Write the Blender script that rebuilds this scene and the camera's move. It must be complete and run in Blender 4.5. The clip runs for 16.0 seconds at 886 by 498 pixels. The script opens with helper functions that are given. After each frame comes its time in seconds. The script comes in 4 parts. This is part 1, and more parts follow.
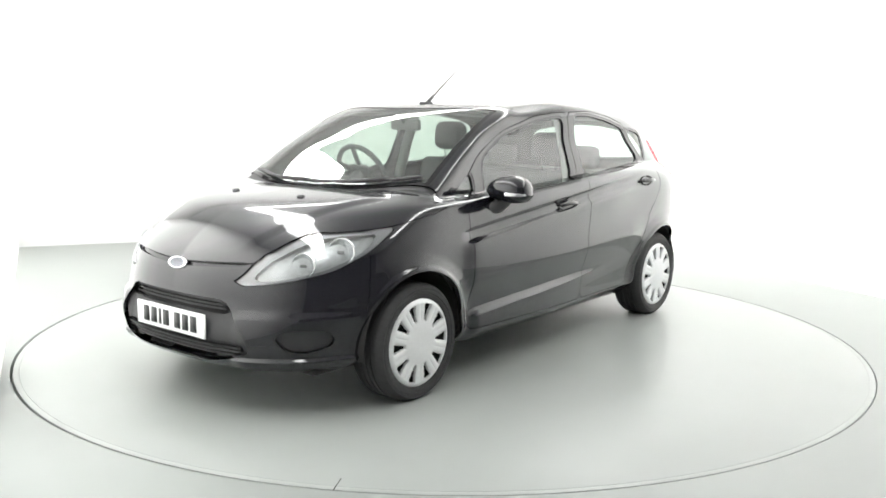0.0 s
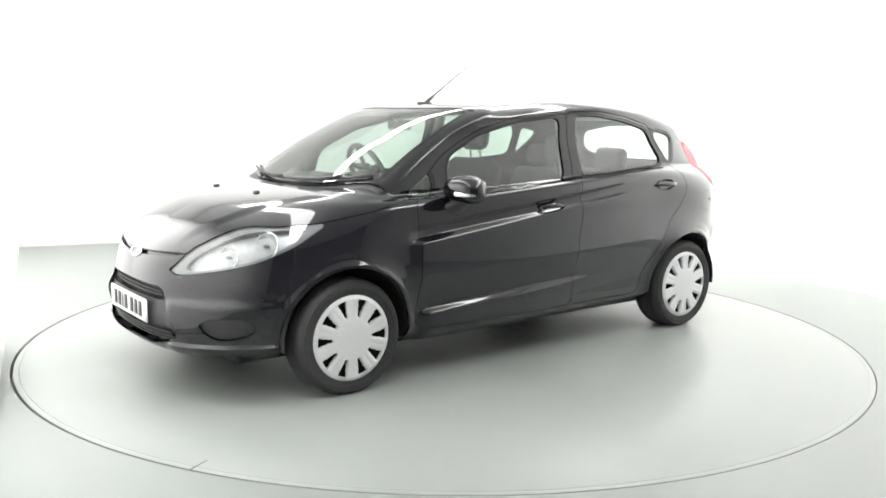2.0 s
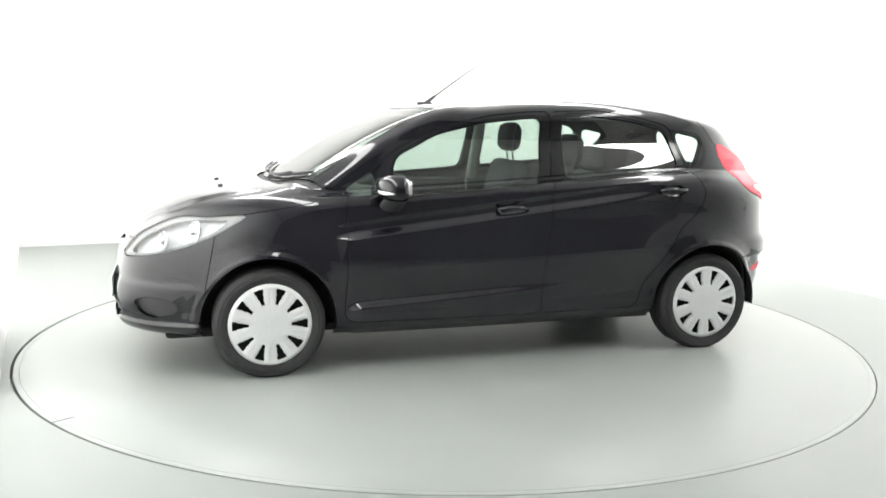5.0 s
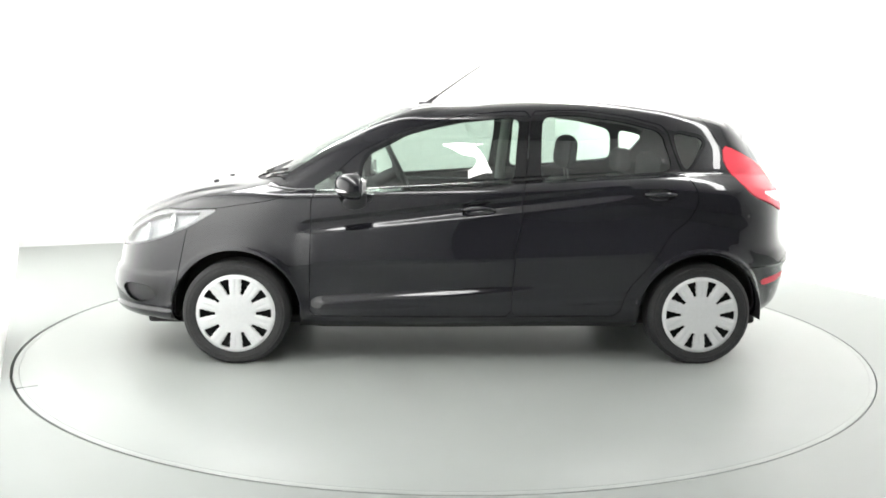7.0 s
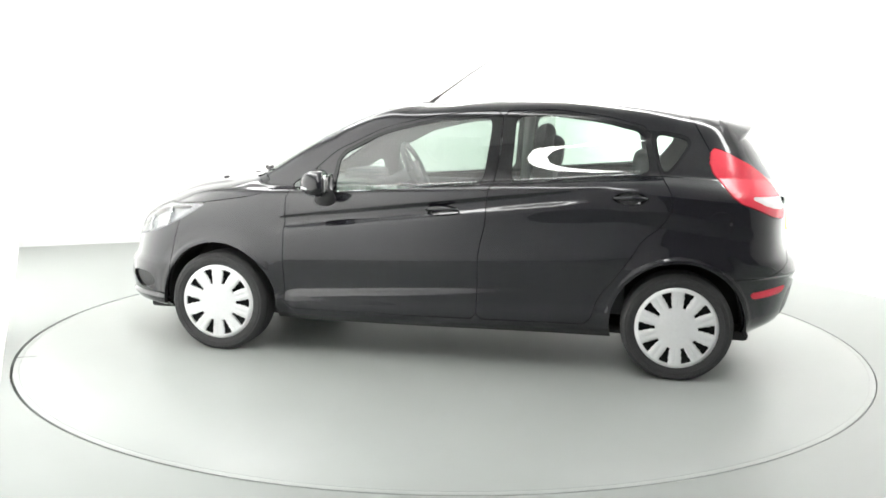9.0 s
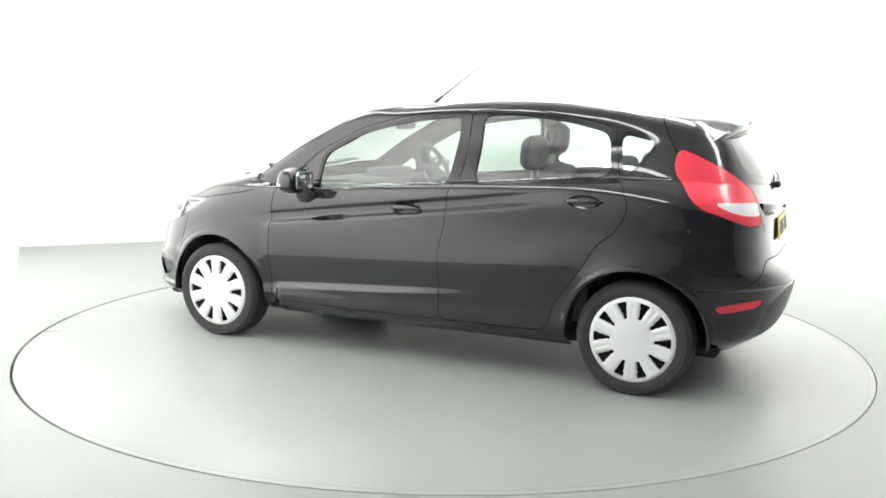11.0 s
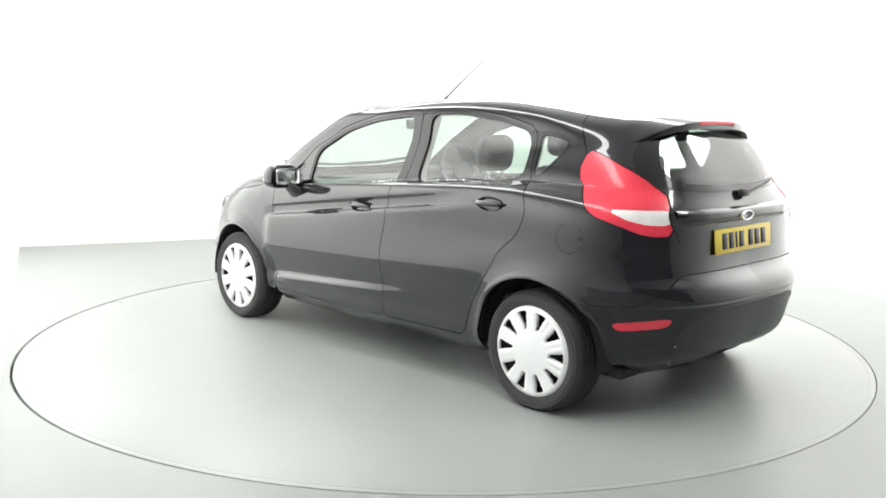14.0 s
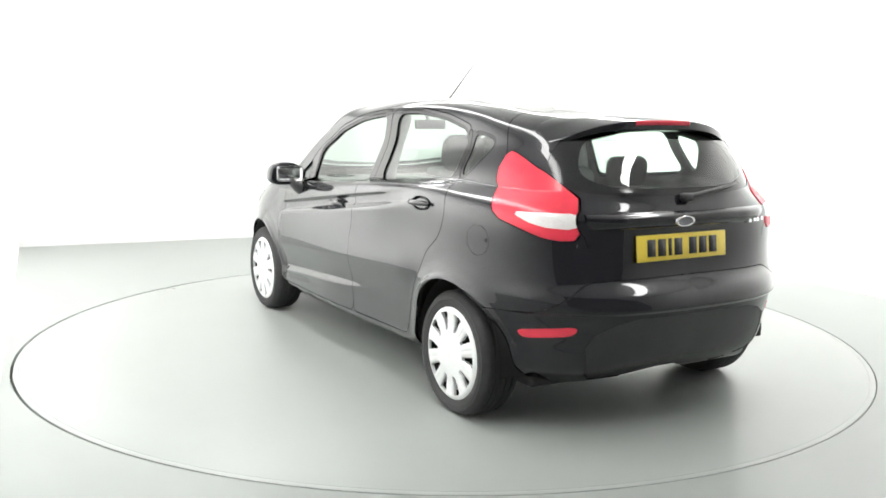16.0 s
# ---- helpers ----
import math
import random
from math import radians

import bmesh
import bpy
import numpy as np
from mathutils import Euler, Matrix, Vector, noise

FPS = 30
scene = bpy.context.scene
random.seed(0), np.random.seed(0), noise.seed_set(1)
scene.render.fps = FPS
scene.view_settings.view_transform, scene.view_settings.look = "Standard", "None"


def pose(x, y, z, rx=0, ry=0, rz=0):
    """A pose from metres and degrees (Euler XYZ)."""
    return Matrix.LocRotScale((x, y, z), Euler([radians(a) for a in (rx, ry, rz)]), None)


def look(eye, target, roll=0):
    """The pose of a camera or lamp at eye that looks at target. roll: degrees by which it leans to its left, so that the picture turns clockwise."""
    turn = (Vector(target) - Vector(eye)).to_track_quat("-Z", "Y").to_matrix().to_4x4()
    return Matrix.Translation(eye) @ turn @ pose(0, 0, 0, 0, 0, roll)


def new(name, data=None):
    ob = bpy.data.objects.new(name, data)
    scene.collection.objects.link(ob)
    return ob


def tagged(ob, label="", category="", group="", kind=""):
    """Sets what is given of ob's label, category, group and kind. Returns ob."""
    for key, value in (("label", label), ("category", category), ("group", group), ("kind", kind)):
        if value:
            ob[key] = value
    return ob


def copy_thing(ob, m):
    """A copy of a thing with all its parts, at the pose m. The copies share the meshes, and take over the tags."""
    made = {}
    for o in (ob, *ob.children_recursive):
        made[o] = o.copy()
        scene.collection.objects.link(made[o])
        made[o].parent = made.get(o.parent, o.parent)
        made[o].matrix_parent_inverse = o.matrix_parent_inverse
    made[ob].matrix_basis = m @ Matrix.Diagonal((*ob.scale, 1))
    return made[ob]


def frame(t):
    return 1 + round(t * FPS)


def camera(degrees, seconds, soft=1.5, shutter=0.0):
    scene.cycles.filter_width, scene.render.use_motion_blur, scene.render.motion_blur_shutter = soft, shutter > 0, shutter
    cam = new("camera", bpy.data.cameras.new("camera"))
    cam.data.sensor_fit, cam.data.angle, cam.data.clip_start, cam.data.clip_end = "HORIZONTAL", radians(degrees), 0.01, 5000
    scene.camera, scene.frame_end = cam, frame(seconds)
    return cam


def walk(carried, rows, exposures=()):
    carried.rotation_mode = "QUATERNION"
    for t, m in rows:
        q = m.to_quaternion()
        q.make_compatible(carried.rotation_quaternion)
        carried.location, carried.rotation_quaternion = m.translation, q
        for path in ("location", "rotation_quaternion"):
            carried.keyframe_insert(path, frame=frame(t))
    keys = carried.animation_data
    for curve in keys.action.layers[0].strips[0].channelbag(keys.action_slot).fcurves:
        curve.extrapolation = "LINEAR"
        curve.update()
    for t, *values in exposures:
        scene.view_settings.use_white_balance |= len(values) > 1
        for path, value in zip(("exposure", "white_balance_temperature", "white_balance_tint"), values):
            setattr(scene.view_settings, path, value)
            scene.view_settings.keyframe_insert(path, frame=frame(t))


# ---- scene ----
# camera: fixed on a stand in the corner of the studio
cam = camera(53.23, 16.0, soft=1.7)
EYE = (0.0, -5.382, 1.3234)
walk(cam, [(t, Matrix.Translation(EYE) @ pose(0, 0, 0, 90 - 8.5975, 0, 0.174) @ pose(0, 0, 0, 0, 0, 0.824)) for t in (0.0, 16.0)],
     exposures=[(0.0, 0.0), (16.0, 0.0)])

# turn of the table: seconds and degrees
TURN = [(0.0, 231.05), (1.5, 221.62), (3.5, 207.13), (7.0, 183.12), (9.0, 168.6), (12.5, 144.86), (14.5, 131.36), (16.0, 120.68)]
CAR_OFF = (-0.100, -0.060)
RING = 2.431


def turn_at(t):
    c = np.polyfit([a for a, _ in TURN], [b for _, b in TURN], 3)
    return float(np.polyval(c, t))


# studio: a rectangular room turned against the camera
ROOM_TURN = 24.6
ROOM = (-2.48, 3.52, -6.6, 4.52)      # left, right, front, back wall in the room's own axes
ROOM_H = 3.6
world = bpy.data.worlds.new("world")
scene.world = world
world.use_nodes = True
world.node_tree.nodes["Background"].inputs[0].default_value = (1, 1, 1, 1)
world.node_tree.nodes["Background"].inputs[1].default_value = 0.02


def area_light(name, eye, target, sx, sy, watts, colour=(1, 1, 1)):
    d = bpy.data.lights.new(name, "AREA")
    d.shape, d.size, d.size_y, d.energy, d.color = "RECTANGLE", sx, sy, watts, colour
    ob = new(name, d)
    ob.matrix_world = look(eye, target)
    return ob


# strip lamps under the ceiling along the side walls and the back wall, facing down
IN_ROOM = Matrix.Rotation(radians(ROOM_TURN), 4, "Z")
LAMP_TINT = (1.0, 1.0, 0.985)
STRIPS = [((-1.35, -0.2), 0.36, 7.4, 126), ((2.35, -0.2), 0.36, 7.4, 138), ((0.52, 3.25), 3.4, 0.36, 50)]
for (a, b), sx, sy, watts in STRIPS:
    strip = area_light("ceiling_strip", (0, 0, 1), (0, 0, 0), sx, sy, watts, LAMP_TINT)
    strip.matrix_world = IN_ROOM @ pose(a, b, ROOM_H - 0.06)
# added unseen fill lamps: a flat beam across the room brightens the opposite side wall
for a, a_wall, aim, watts in ((1.75, ROOM[0], 1.5, 185), (-0.75, ROOM[1], 1.5, 170)):
    washer = area_light("wall_washer", (0, 0, 1), (0, 0, 0), 0.24, 5.8, watts, LAMP_TINT)
    washer.data.spread = radians(44)
    washer.matrix_world = IN_ROOM @ pose(a, 0.85, ROOM_H - 0.06, 0, math.degrees(math.atan2(a - a_wall, ROOM_H - 0.06 - aim)), 0)


# ---- materials ----
def mat(name, base, rough=0.5, metal=0.0, noise_amt=0.0, noise_scale=20.0, bump=0.0, bump_scale=200.0, coat=0.0, rough_var=0.0, spec=0.5):
    m = bpy.data.materials.new(name)
    m.use_nodes = True
    nt = m.node_tree
    b = nt.nodes["Principled BSDF"]
    b.inputs["Base Color"].default_value = (*base, 1)
    b.inputs["Roughness"].default_value = rough
    b.inputs["Metallic"].default_value = metal
    b.inputs["Coat Weight"].default_value = coat
    b.inputs["Coat Roughness"].default_value = 0.03
    b.inputs["Coat IOR"].default_value = 1.52
    b.inputs["Specular IOR Level"].default_value = spec
    tc = nt.nodes.new("ShaderNodeTexCoord")
    if noise_amt:
        n = nt.nodes.new("ShaderNodeTexNoise")
        n.inputs["Scale"].default_value = noise_scale
        n.inputs["Detail"].default_value = 5
        n2 = nt.nodes.new("ShaderNodeTexNoise")
        n2.inputs["Scale"].default_value = noise_scale * 0.09
        n2.inputs["Detail"].default_value = 3
        nt.links.new(tc.outputs["Object"], n.inputs["Vector"])
        nt.links.new(tc.outputs["Object"], n2.inputs["Vector"])
        mixf = nt.nodes.new("ShaderNodeMath")
        mixf.operation = "ADD"
        nt.links.new(n.outputs[0], mixf.inputs[0])
        nt.links.new(n2.outputs[0], mixf.inputs[1])
        mr = nt.nodes.new("ShaderNodeMapRange")
        mr.inputs[1].default_value, mr.inputs[2].default_value = 0.6, 1.4
        mr.inputs[3].default_value, mr.inputs[4].default_value = 1 - noise_amt, 1 + noise_amt
        nt.links.new(mixf.outputs[0], mr.inputs[0])
        mul = nt.nodes.new("ShaderNodeVectorMath")
        mul.operation = "SCALE"
        mul.inputs[0].default_value = base
        nt.links.new(mr.outputs[0], mul.inputs["Scale"])
        nt.links.new(mul.outputs[0], b.inputs["Base Color"])
        if rough_var:
            mr2 = nt.nodes.new("ShaderNodeMapRange")
            mr2.inputs[1].default_value, mr2.inputs[2].default_value = 0.7, 1.3
            mr2.inputs[3].default_value, mr2.inputs[4].default_value = max(0.0, rough - rough_var), rough + rough_var
            nt.links.new(mixf.outputs[0], mr2.inputs[0])
            nt.links.new(mr2.outputs[0], b.inputs["Roughness"])
    if bump:
        nb = nt.nodes.new("ShaderNodeTexNoise")
        nb.inputs["Scale"].default_value = bump_scale
        nb.inputs["Detail"].default_value = 3
        nt.links.new(tc.outputs["Object"], nb.inputs["Vector"])
        bp = nt.nodes.new("ShaderNodeBump")
        bp.inputs["Strength"].default_value = bump
        bp.inputs["Distance"].default_value = 0.002
        nt.links.new(nb.outputs[0], bp.inputs["Height"])
        nt.links.new(bp.outputs[0], b.inputs["Normal"])
    return m


def glass_mat(name, tint, rough=0.0):
    m = bpy.data.materials.new(name)
    m.use_nodes = True
    nt = m.node_tree
    nt.nodes.remove(nt.nodes["Principled BSDF"])
    out = nt.nodes["Material Output"]
    tr = nt.nodes.new("ShaderNodeBsdfTransparent")
    tr.inputs[0].default_value = (*tint, 1)
    gl = nt.nodes.new("ShaderNodeBsdfGlossy")
    gl.inputs["Roughness"].default_value = rough
    lw = nt.nodes.new("ShaderNodeLayerWeight")
    lw.inputs[0].default_value = 0.5
    pw = nt.nodes.new("ShaderNodeMath")
    pw.operation = "POWER"
    pw.inputs[1].default_value = 4.5
    nt.links.new(lw.outputs["Facing"], pw.inputs[0])
    fr = nt.nodes.new("ShaderNodeMath")
    fr.operation = "MULTIPLY_ADD"
    fr.inputs[1].default_value, fr.inputs[2].default_value = 0.84, 0.15
    nt.links.new(pw.outputs[0], fr.inputs[0])
    mx = nt.nodes.new("ShaderNodeMixShader")
    nt.links.new(fr.outputs[0], mx.inputs[0])
    nt.links.new(tr.outputs[0], mx.inputs[1])
    nt.links.new(gl.outputs[0], mx.inputs[2])
    nt.links.new(mx.outputs[0], out.inputs[0])
    return m


M_PAINT = mat("black_paint", (0.008, 0.008, 0.0115), 0.25, coat=1.0, spec=0.15, noise_amt=0.12, noise_scale=900, bump=0.012, bump_scale=9)
M_TRIM = mat("black_plastic", (0.032, 0.032, 0.034), 0.45, noise_amt=0.15, noise_scale=120, bump=0.25, bump_scale=900)
M_UNDER = mat("dark_underbody", (0.012, 0.012, 0.012), 0.8, noise_amt=0.3, noise_scale=14)
M_RUBBER = mat("tyre_rubber", (0.026, 0.026, 0.027), 0.68, noise_amt=0.25, noise_scale=60, bump=0.3, bump_scale=400)
M_COVER = mat("silver_wheel_cover", (0.76, 0.77, 0.775), 0.32, metal=0.15, noise_amt=0.05, noise_scale=60, bump=0.05, bump_scale=600)
M_CHROME = mat("chrome", (0.82, 0.82, 0.83), 0.09, metal=1.0, noise_amt=0.04, noise_scale=50)
M_SATIN = mat("grey_steel", (0.2, 0.2, 0.2), 0.4, metal=0.8, noise_amt=0.2, noise_scale=40)
M_FLOOR = mat("grey_floor_paint", (0.270, 0.288, 0.274), 0.38, spec=0.3, noise_amt=0.025, noise_scale=3)
M_DISC = mat("turntable_floor_paint", (0.305, 0.325, 0.310), 0.34, spec=0.4, noise_amt=0.025, noise_scale=3)
M_WALL = mat("white_wall_paint", (0.86, 0.86, 0.85), 0.7, noise_amt=0.012, noise_scale=4, bump=0.05, bump_scale=120)
M_DARK = mat("grey_curtain", (0.20, 0.20, 0.205), 0.9, noise_amt=0.2, noise_scale=12)
M_GAP = mat("dark_gap", (0.03, 0.03, 0.03), 0.7, noise_amt=0.2, noise_scale=40)
M_CEIL = mat("white_ceiling_paint", (0.85, 0.85, 0.85), 0.8, noise_amt=0.015, noise_scale=5)
M_GLASS = glass_mat("green_tinted_glass", (0.70, 0.80, 0.74))
M_CLEAR = glass_mat("clear_lens", (0.93, 0.95, 0.95))


# ---- mesh helpers ----
def part(name, bm, material, parent=None, label="", smooth=True):
    me = bpy.data.meshes.new(name)
    bm.to_mesh(me)
    bm.free()
    me.materials.append(material)
    if smooth:
        me.polygons.foreach_set("use_smooth", [True] * len(me.polygons))
    ob = new(name, me)
    if parent is not None:
        ob.parent = parent
    if label:
        tagged(ob, label)
    return ob


def raw(name, verts, faces, material, parent=None, label="", smooth=True, sharp=35):
    me = bpy.data.meshes.new(name)
    me.from_pydata([tuple(v) for v in verts], [], [tuple(f) for f in faces])
    me.materials.append(material)
    if smooth:
        me.polygons.foreach_set("use_smooth", [True] * len(me.polygons))
        if sharp:
            me.set_sharp_from_angle(angle=radians(sharp))
    ob = new(name, me)
    if parent is not None:
        ob.parent = parent
    if label:
        tagged(ob, label)
    return ob


def box_bm(x0, x1, y0, y1, z0, z1, bevel=0.0, seg=2, bm=None, m=None):
    own = bmesh.new()
    bmesh.ops.create_cube(own, size=1.0)
    for v in own.verts:
        v.co = Vector((x0 + (v.co.x + 0.5) * (x1 - x0), y0 + (v.co.y + 0.5) * (y1 - y0), z0 + (v.co.z + 0.5) * (z1 - z0)))
    if bevel:
        bmesh.ops.bevel(own, geom=own.edges[:], offset=bevel, segments=seg, affect="EDGES", profile=0.5)
    if m is not None:
        bmesh.ops.transform(own, matrix=m, verts=own.verts)
    if bm is None:
        return own
    tmp = bpy.data.meshes.new("tmp")
    own.to_mesh(tmp)
    own.free()
    bm.from_mesh(tmp)
    bpy.data.meshes.remove(tmp)
    return bm


def lathe(profile, n, axis="y"):
    """Rings of (radius, offset along the axis) turned into verts and quads."""
    vs, fs = [], []
    k = len(profile)
    for i in range(n):
        a = 2 * math.pi * i / n
        for r, o in profile:
            vs.append((r * math.cos(a), o, r * math.sin(a)))
    for i in range(n):
        j = (i + 1) % n
        for q in range(k - 1):
            fs.append((i * k + q, i * k + q + 1, j * k + q + 1, j * k + q))
    return vs, fs


def tube_bm(pts, radius, n=10, bm=None, taper=None):
    bm = bm or bmesh.new()
    rings = []
    for i, p in enumerate(pts):
        p = Vector(p)
        d = (Vector(pts[min(i + 1, len(pts) - 1)]) - Vector(pts[max(i - 1, 0)])).normalized()
        a = d.orthogonal().normalized() if i == 0 else (rings_a - d * rings_a.dot(d)).normalized()
        rings_a = a
        b = d.cross(a)
        r = radius if taper is None else radius + (taper - radius) * i / (len(pts) - 1)
        rings.append([bm.verts.new(p + r * (math.cos(t) * a + math.sin(t) * b)) for t in (2 * math.pi * q / n for q in range(n))])
    for r0, r1 in zip(rings, rings[1:]):
        for q in range(n):
            bm.faces.new((r0[q], r0[(q + 1) % n], r1[(q + 1) % n], r1[q]))
    bm.faces.new(rings[0][::-1])
    bm.faces.new(rings[-1])
    return bm


# ---- the studio ----
def room_point(a, b, z=0.0):
    s, c = math.sin(radians(ROOM_TURN)), math.cos(radians(ROOM_TURN))
    return (c * a - s * b, s * a + c * b, z)


def build_room():
    l, r, f, b = ROOM
    m = pose(0, 0, 0, 0, 0, ROOM_TURN)
    t = 0.12
    # floor with a round pit for the table
    bm = bmesh.new()
    n = 192
    hole = [bm.verts.new((-0.005 + (RING + 0.006) * math.cos(2 * math.pi * i / n), -0.002 + (RING + 0.006) * math.sin(2 * math.pi * i / n), 0)) for i in range(n)]
    low = [bm.verts.new((v.co.x, v.co.y, -0.06)) for v in hole]
    out = []
    for i in range(n):
        a = 2 * math.pi * i / n - radians(ROOM_TURN)
        ca, sa = math.cos(a), math.sin(a)
        k = min(((r + t) / ca if ca > 1e-9 else 1e9), ((l - t) / ca if ca < -1e-9 else 1e9), ((b + t) / sa if sa > 1e-9 else 1e9), ((f - t) / sa if sa < -1e-9 else 1e9))
        out.append(bm.verts.new(room_point(k * ca, k * sa)))
    for i in range(n):
        j = (i + 1) % n
        bm.faces.new((hole[i], out[i], out[j], hole[j]))
        bm.faces.new((low[i], hole[i], hole[j], low[j]))
    bm.faces.new(low)
    fl = part("floor", bm, M_FLOOR, smooth=False)
    tagged(fl, "smooth light grey painted studio floor", "floor", kind="structure")
    for nm, (x0, x1, y0, y1) in {"wall_west": (l - t, l, f - t, b + t), "wall_east": (r, r + t, f - t, b + t),
                                 "wall_north": (l, r, b, b + t)}.items():
        w = part(nm, box_bm(x0, x1, y0, y1, -0.1, ROOM_H, m=m), M_WALL, smooth=False)
        tagged(w, "plain brightly lit white studio wall", "wall", kind="structure")
    part("wall_south", box_bm(l, r, f - t, f, -0.1, ROOM_H, m=m), M_DARK, smooth=False)
    tagged(bpy.data.objects["wall_south"], "grey curtained end wall behind the camera stand", "wall", kind="structure")
    c = part("ceiling", box_bm(l, r, f, b, ROOM_H, ROOM_H + 0.1, m=m), M_CEIL, smooth=False)
    tagged(c, "plain white studio ceiling", "ceiling", kind="structure")


def build_table():
    root = new("turntable")
    vs, fs = lathe([(0.0001, 0.0), (1.2, 0.0), (RING - 0.034, 0.0), (RING - 0.0325, -0.0005), (RING - 0.032, -0.002)], 192)
    raw("deck", [(x, z, y) for x, y, z in vs], [f[::-1] for f in fs], M_DISC, root, sharp=20)
    vs, fs = lathe([(RING - 0.0315, -0.002), (RING - 0.031, -0.0005), (RING - 0.010, -0.0005), (RING - 0.004, -0.002), (RING - 0.002, -0.012), (RING - 0.002, -0.05)], 192)
    raw("edge_band", [(x, z, y) for x, y, z in vs], [f[::-1] for f in fs], M_DISC, root, "grey painted steel edge band", sharp=20)
    # short open joint at the edge of the deck
    part("deck_joint", box_bm(RING - 0.10, RING - 0.004, -0.0016, 0.0016, -0.004, 0.0010, m=pose(0, 0, 0, 0, 0, 29.5)), M_GAP, root, "thin dark joint in the deck")
    tagged(root, "round light grey turntable set flush in the floor", "turntable")
    return root


build_room()
table = build_table()


# ---- body surface: rails round the car, from the sill up to the roof ----
# xf, xr: centreline ends; xa, xb: corners; wf, wr: half widths at the corners; bulge; nf, nr: roundness; zs: heights along the rail
RAILS = [
    (1.88, -1.74, 1.00, -1.00, 0.735, 0.735, 0.000, 2.6, 3.0, (0.19, 0.19, 0.19, 0.19, 0.19, 0.19, 0.19, 0.20, 0.24)),
    (1.992, -1.85, 1.00, -1.00, 0.790, 0.795, 0.010, 2.85, 3.0, (0.235, 0.235, 0.24, 0.24, 0.24, 0.24, 0.25, 0.28, 0.31)),
    (2.035, -1.895, 1.00, -1.00, 0.802, 0.814, 0.010, 2.85, 3.0, (0.33, 0.34, 0.36, 0.36, 0.36, 0.37, 0.39, 0.42, 0.43)),
    (2.010, -1.900, 1.00, -1.00, 0.837, 0.856, 0.012, 2.75, 3.0, (0.50, 0.51, 0.54, 0.56, 0.57, 0.58, 0.58, 0.57, 0.56)),
    (1.970, -1.838, 1.00, -1.00, 0.819, 0.848, 0.012, 2.6, 3.5, (0.645, 0.69, 0.74, 0.75, 0.76, 0.77, 0.76, 0.69, 0.655)),
    (1.700, -1.800, 0.98, -1.02, 0.775, 0.815, 0.014, 2.5, 3.6, (0.850, 0.855, 0.895, 0.925, 0.955, 0.985, 1.00, 0.94, 0.92)),
    (1.235, -1.769, 0.915, -1.045, 0.728, 0.754, 0.016, 3.4, 3.4, (0.953, 0.944, 0.917, 0.939, 0.969, 1.003, 1.030, 1.002, 0.982)),
    (1.150, -1.765, 0.90, -1.05, 0.712, 0.735, 0.016, 3.5, 3.3, (0.968, 0.960, 0.925, 0.945, 0.975, 1.01, 1.04, 1.02, 1.00)),
    (1.103, -1.756, 0.862, -1.05, 0.705, 0.728, 0.016, 3.5, 3.3, (0.996, 0.987, 0.951, 0.968, 0.997, 1.030, 1.058, 1.037, 1.018)),
    (0.770, -1.672, 0.55, -1.05, 0.650, 0.655, 0.020, 3.2, 3.4, (1.195, 1.195, 1.180, 1.175, 1.17, 1.17, 1.18, 1.18, 1.16)),
    (0.330, -1.555, 0.13, -1.05, 0.578, 0.575, 0.012, 3.4, 4.2, (1.378, 1.374, 1.360, 1.381, 1.389, 1.381, 1.351, 1.282, 1.313)),
    (0.290, -1.520, 0.09, -1.05, 0.536, 0.534, 0.012, 3.4, 4.2, (1.386, 1.383, 1.375, 1.396, 1.403, 1.395, 1.366, 1.308, 1.328)),
    (0.170, -1.400, -0.05, -1.05, 0.330, 0.330, 0.010, 3.0, 3.6, (1.395, 1.395, 1.398, 1.407, 1.411, 1.402, 1.376, 1.346, 1.347)),
    (0.050, -1.250, -0.20, -1.00, 0.001, 0.001, 0.000, 3.0, 3.0, (1.402, 1.403, 1.408, 1.414, 1.416, 1.409, 1.390, 1.372, 1.366)),
]
ZU = (0.0, 0.15, 0.30, 0.40, 0.50, 0.60, 0.70, 0.85, 1.0)
WHEEL_X, WHEEL_Y, WHEEL_Z, TYRE_R = 1.2445, 0.825, 0.274, 0.281
ARCH_R = 0.338


def herm(xs, ys, x):
    """Smooth curve through the knots."""
    xs, ys = np.asarray(xs, float), np.asarray(ys, float)
    m = np.gradient(ys, xs)
    i = np.clip(np.searchsorted(xs, x, side="right") - 1, 0, len(xs) - 2)
    h = xs[i + 1] - xs[i]
    t = (x - xs[i]) / h
    return (2 * t**3 - 3 * t**2 + 1) * ys[i] + (t**3 - 2 * t**2 + t) * h * m[i] + (-2 * t**3 + 3 * t**2) * ys[i + 1] + (t**3 - t**2) * h * m[i + 1]


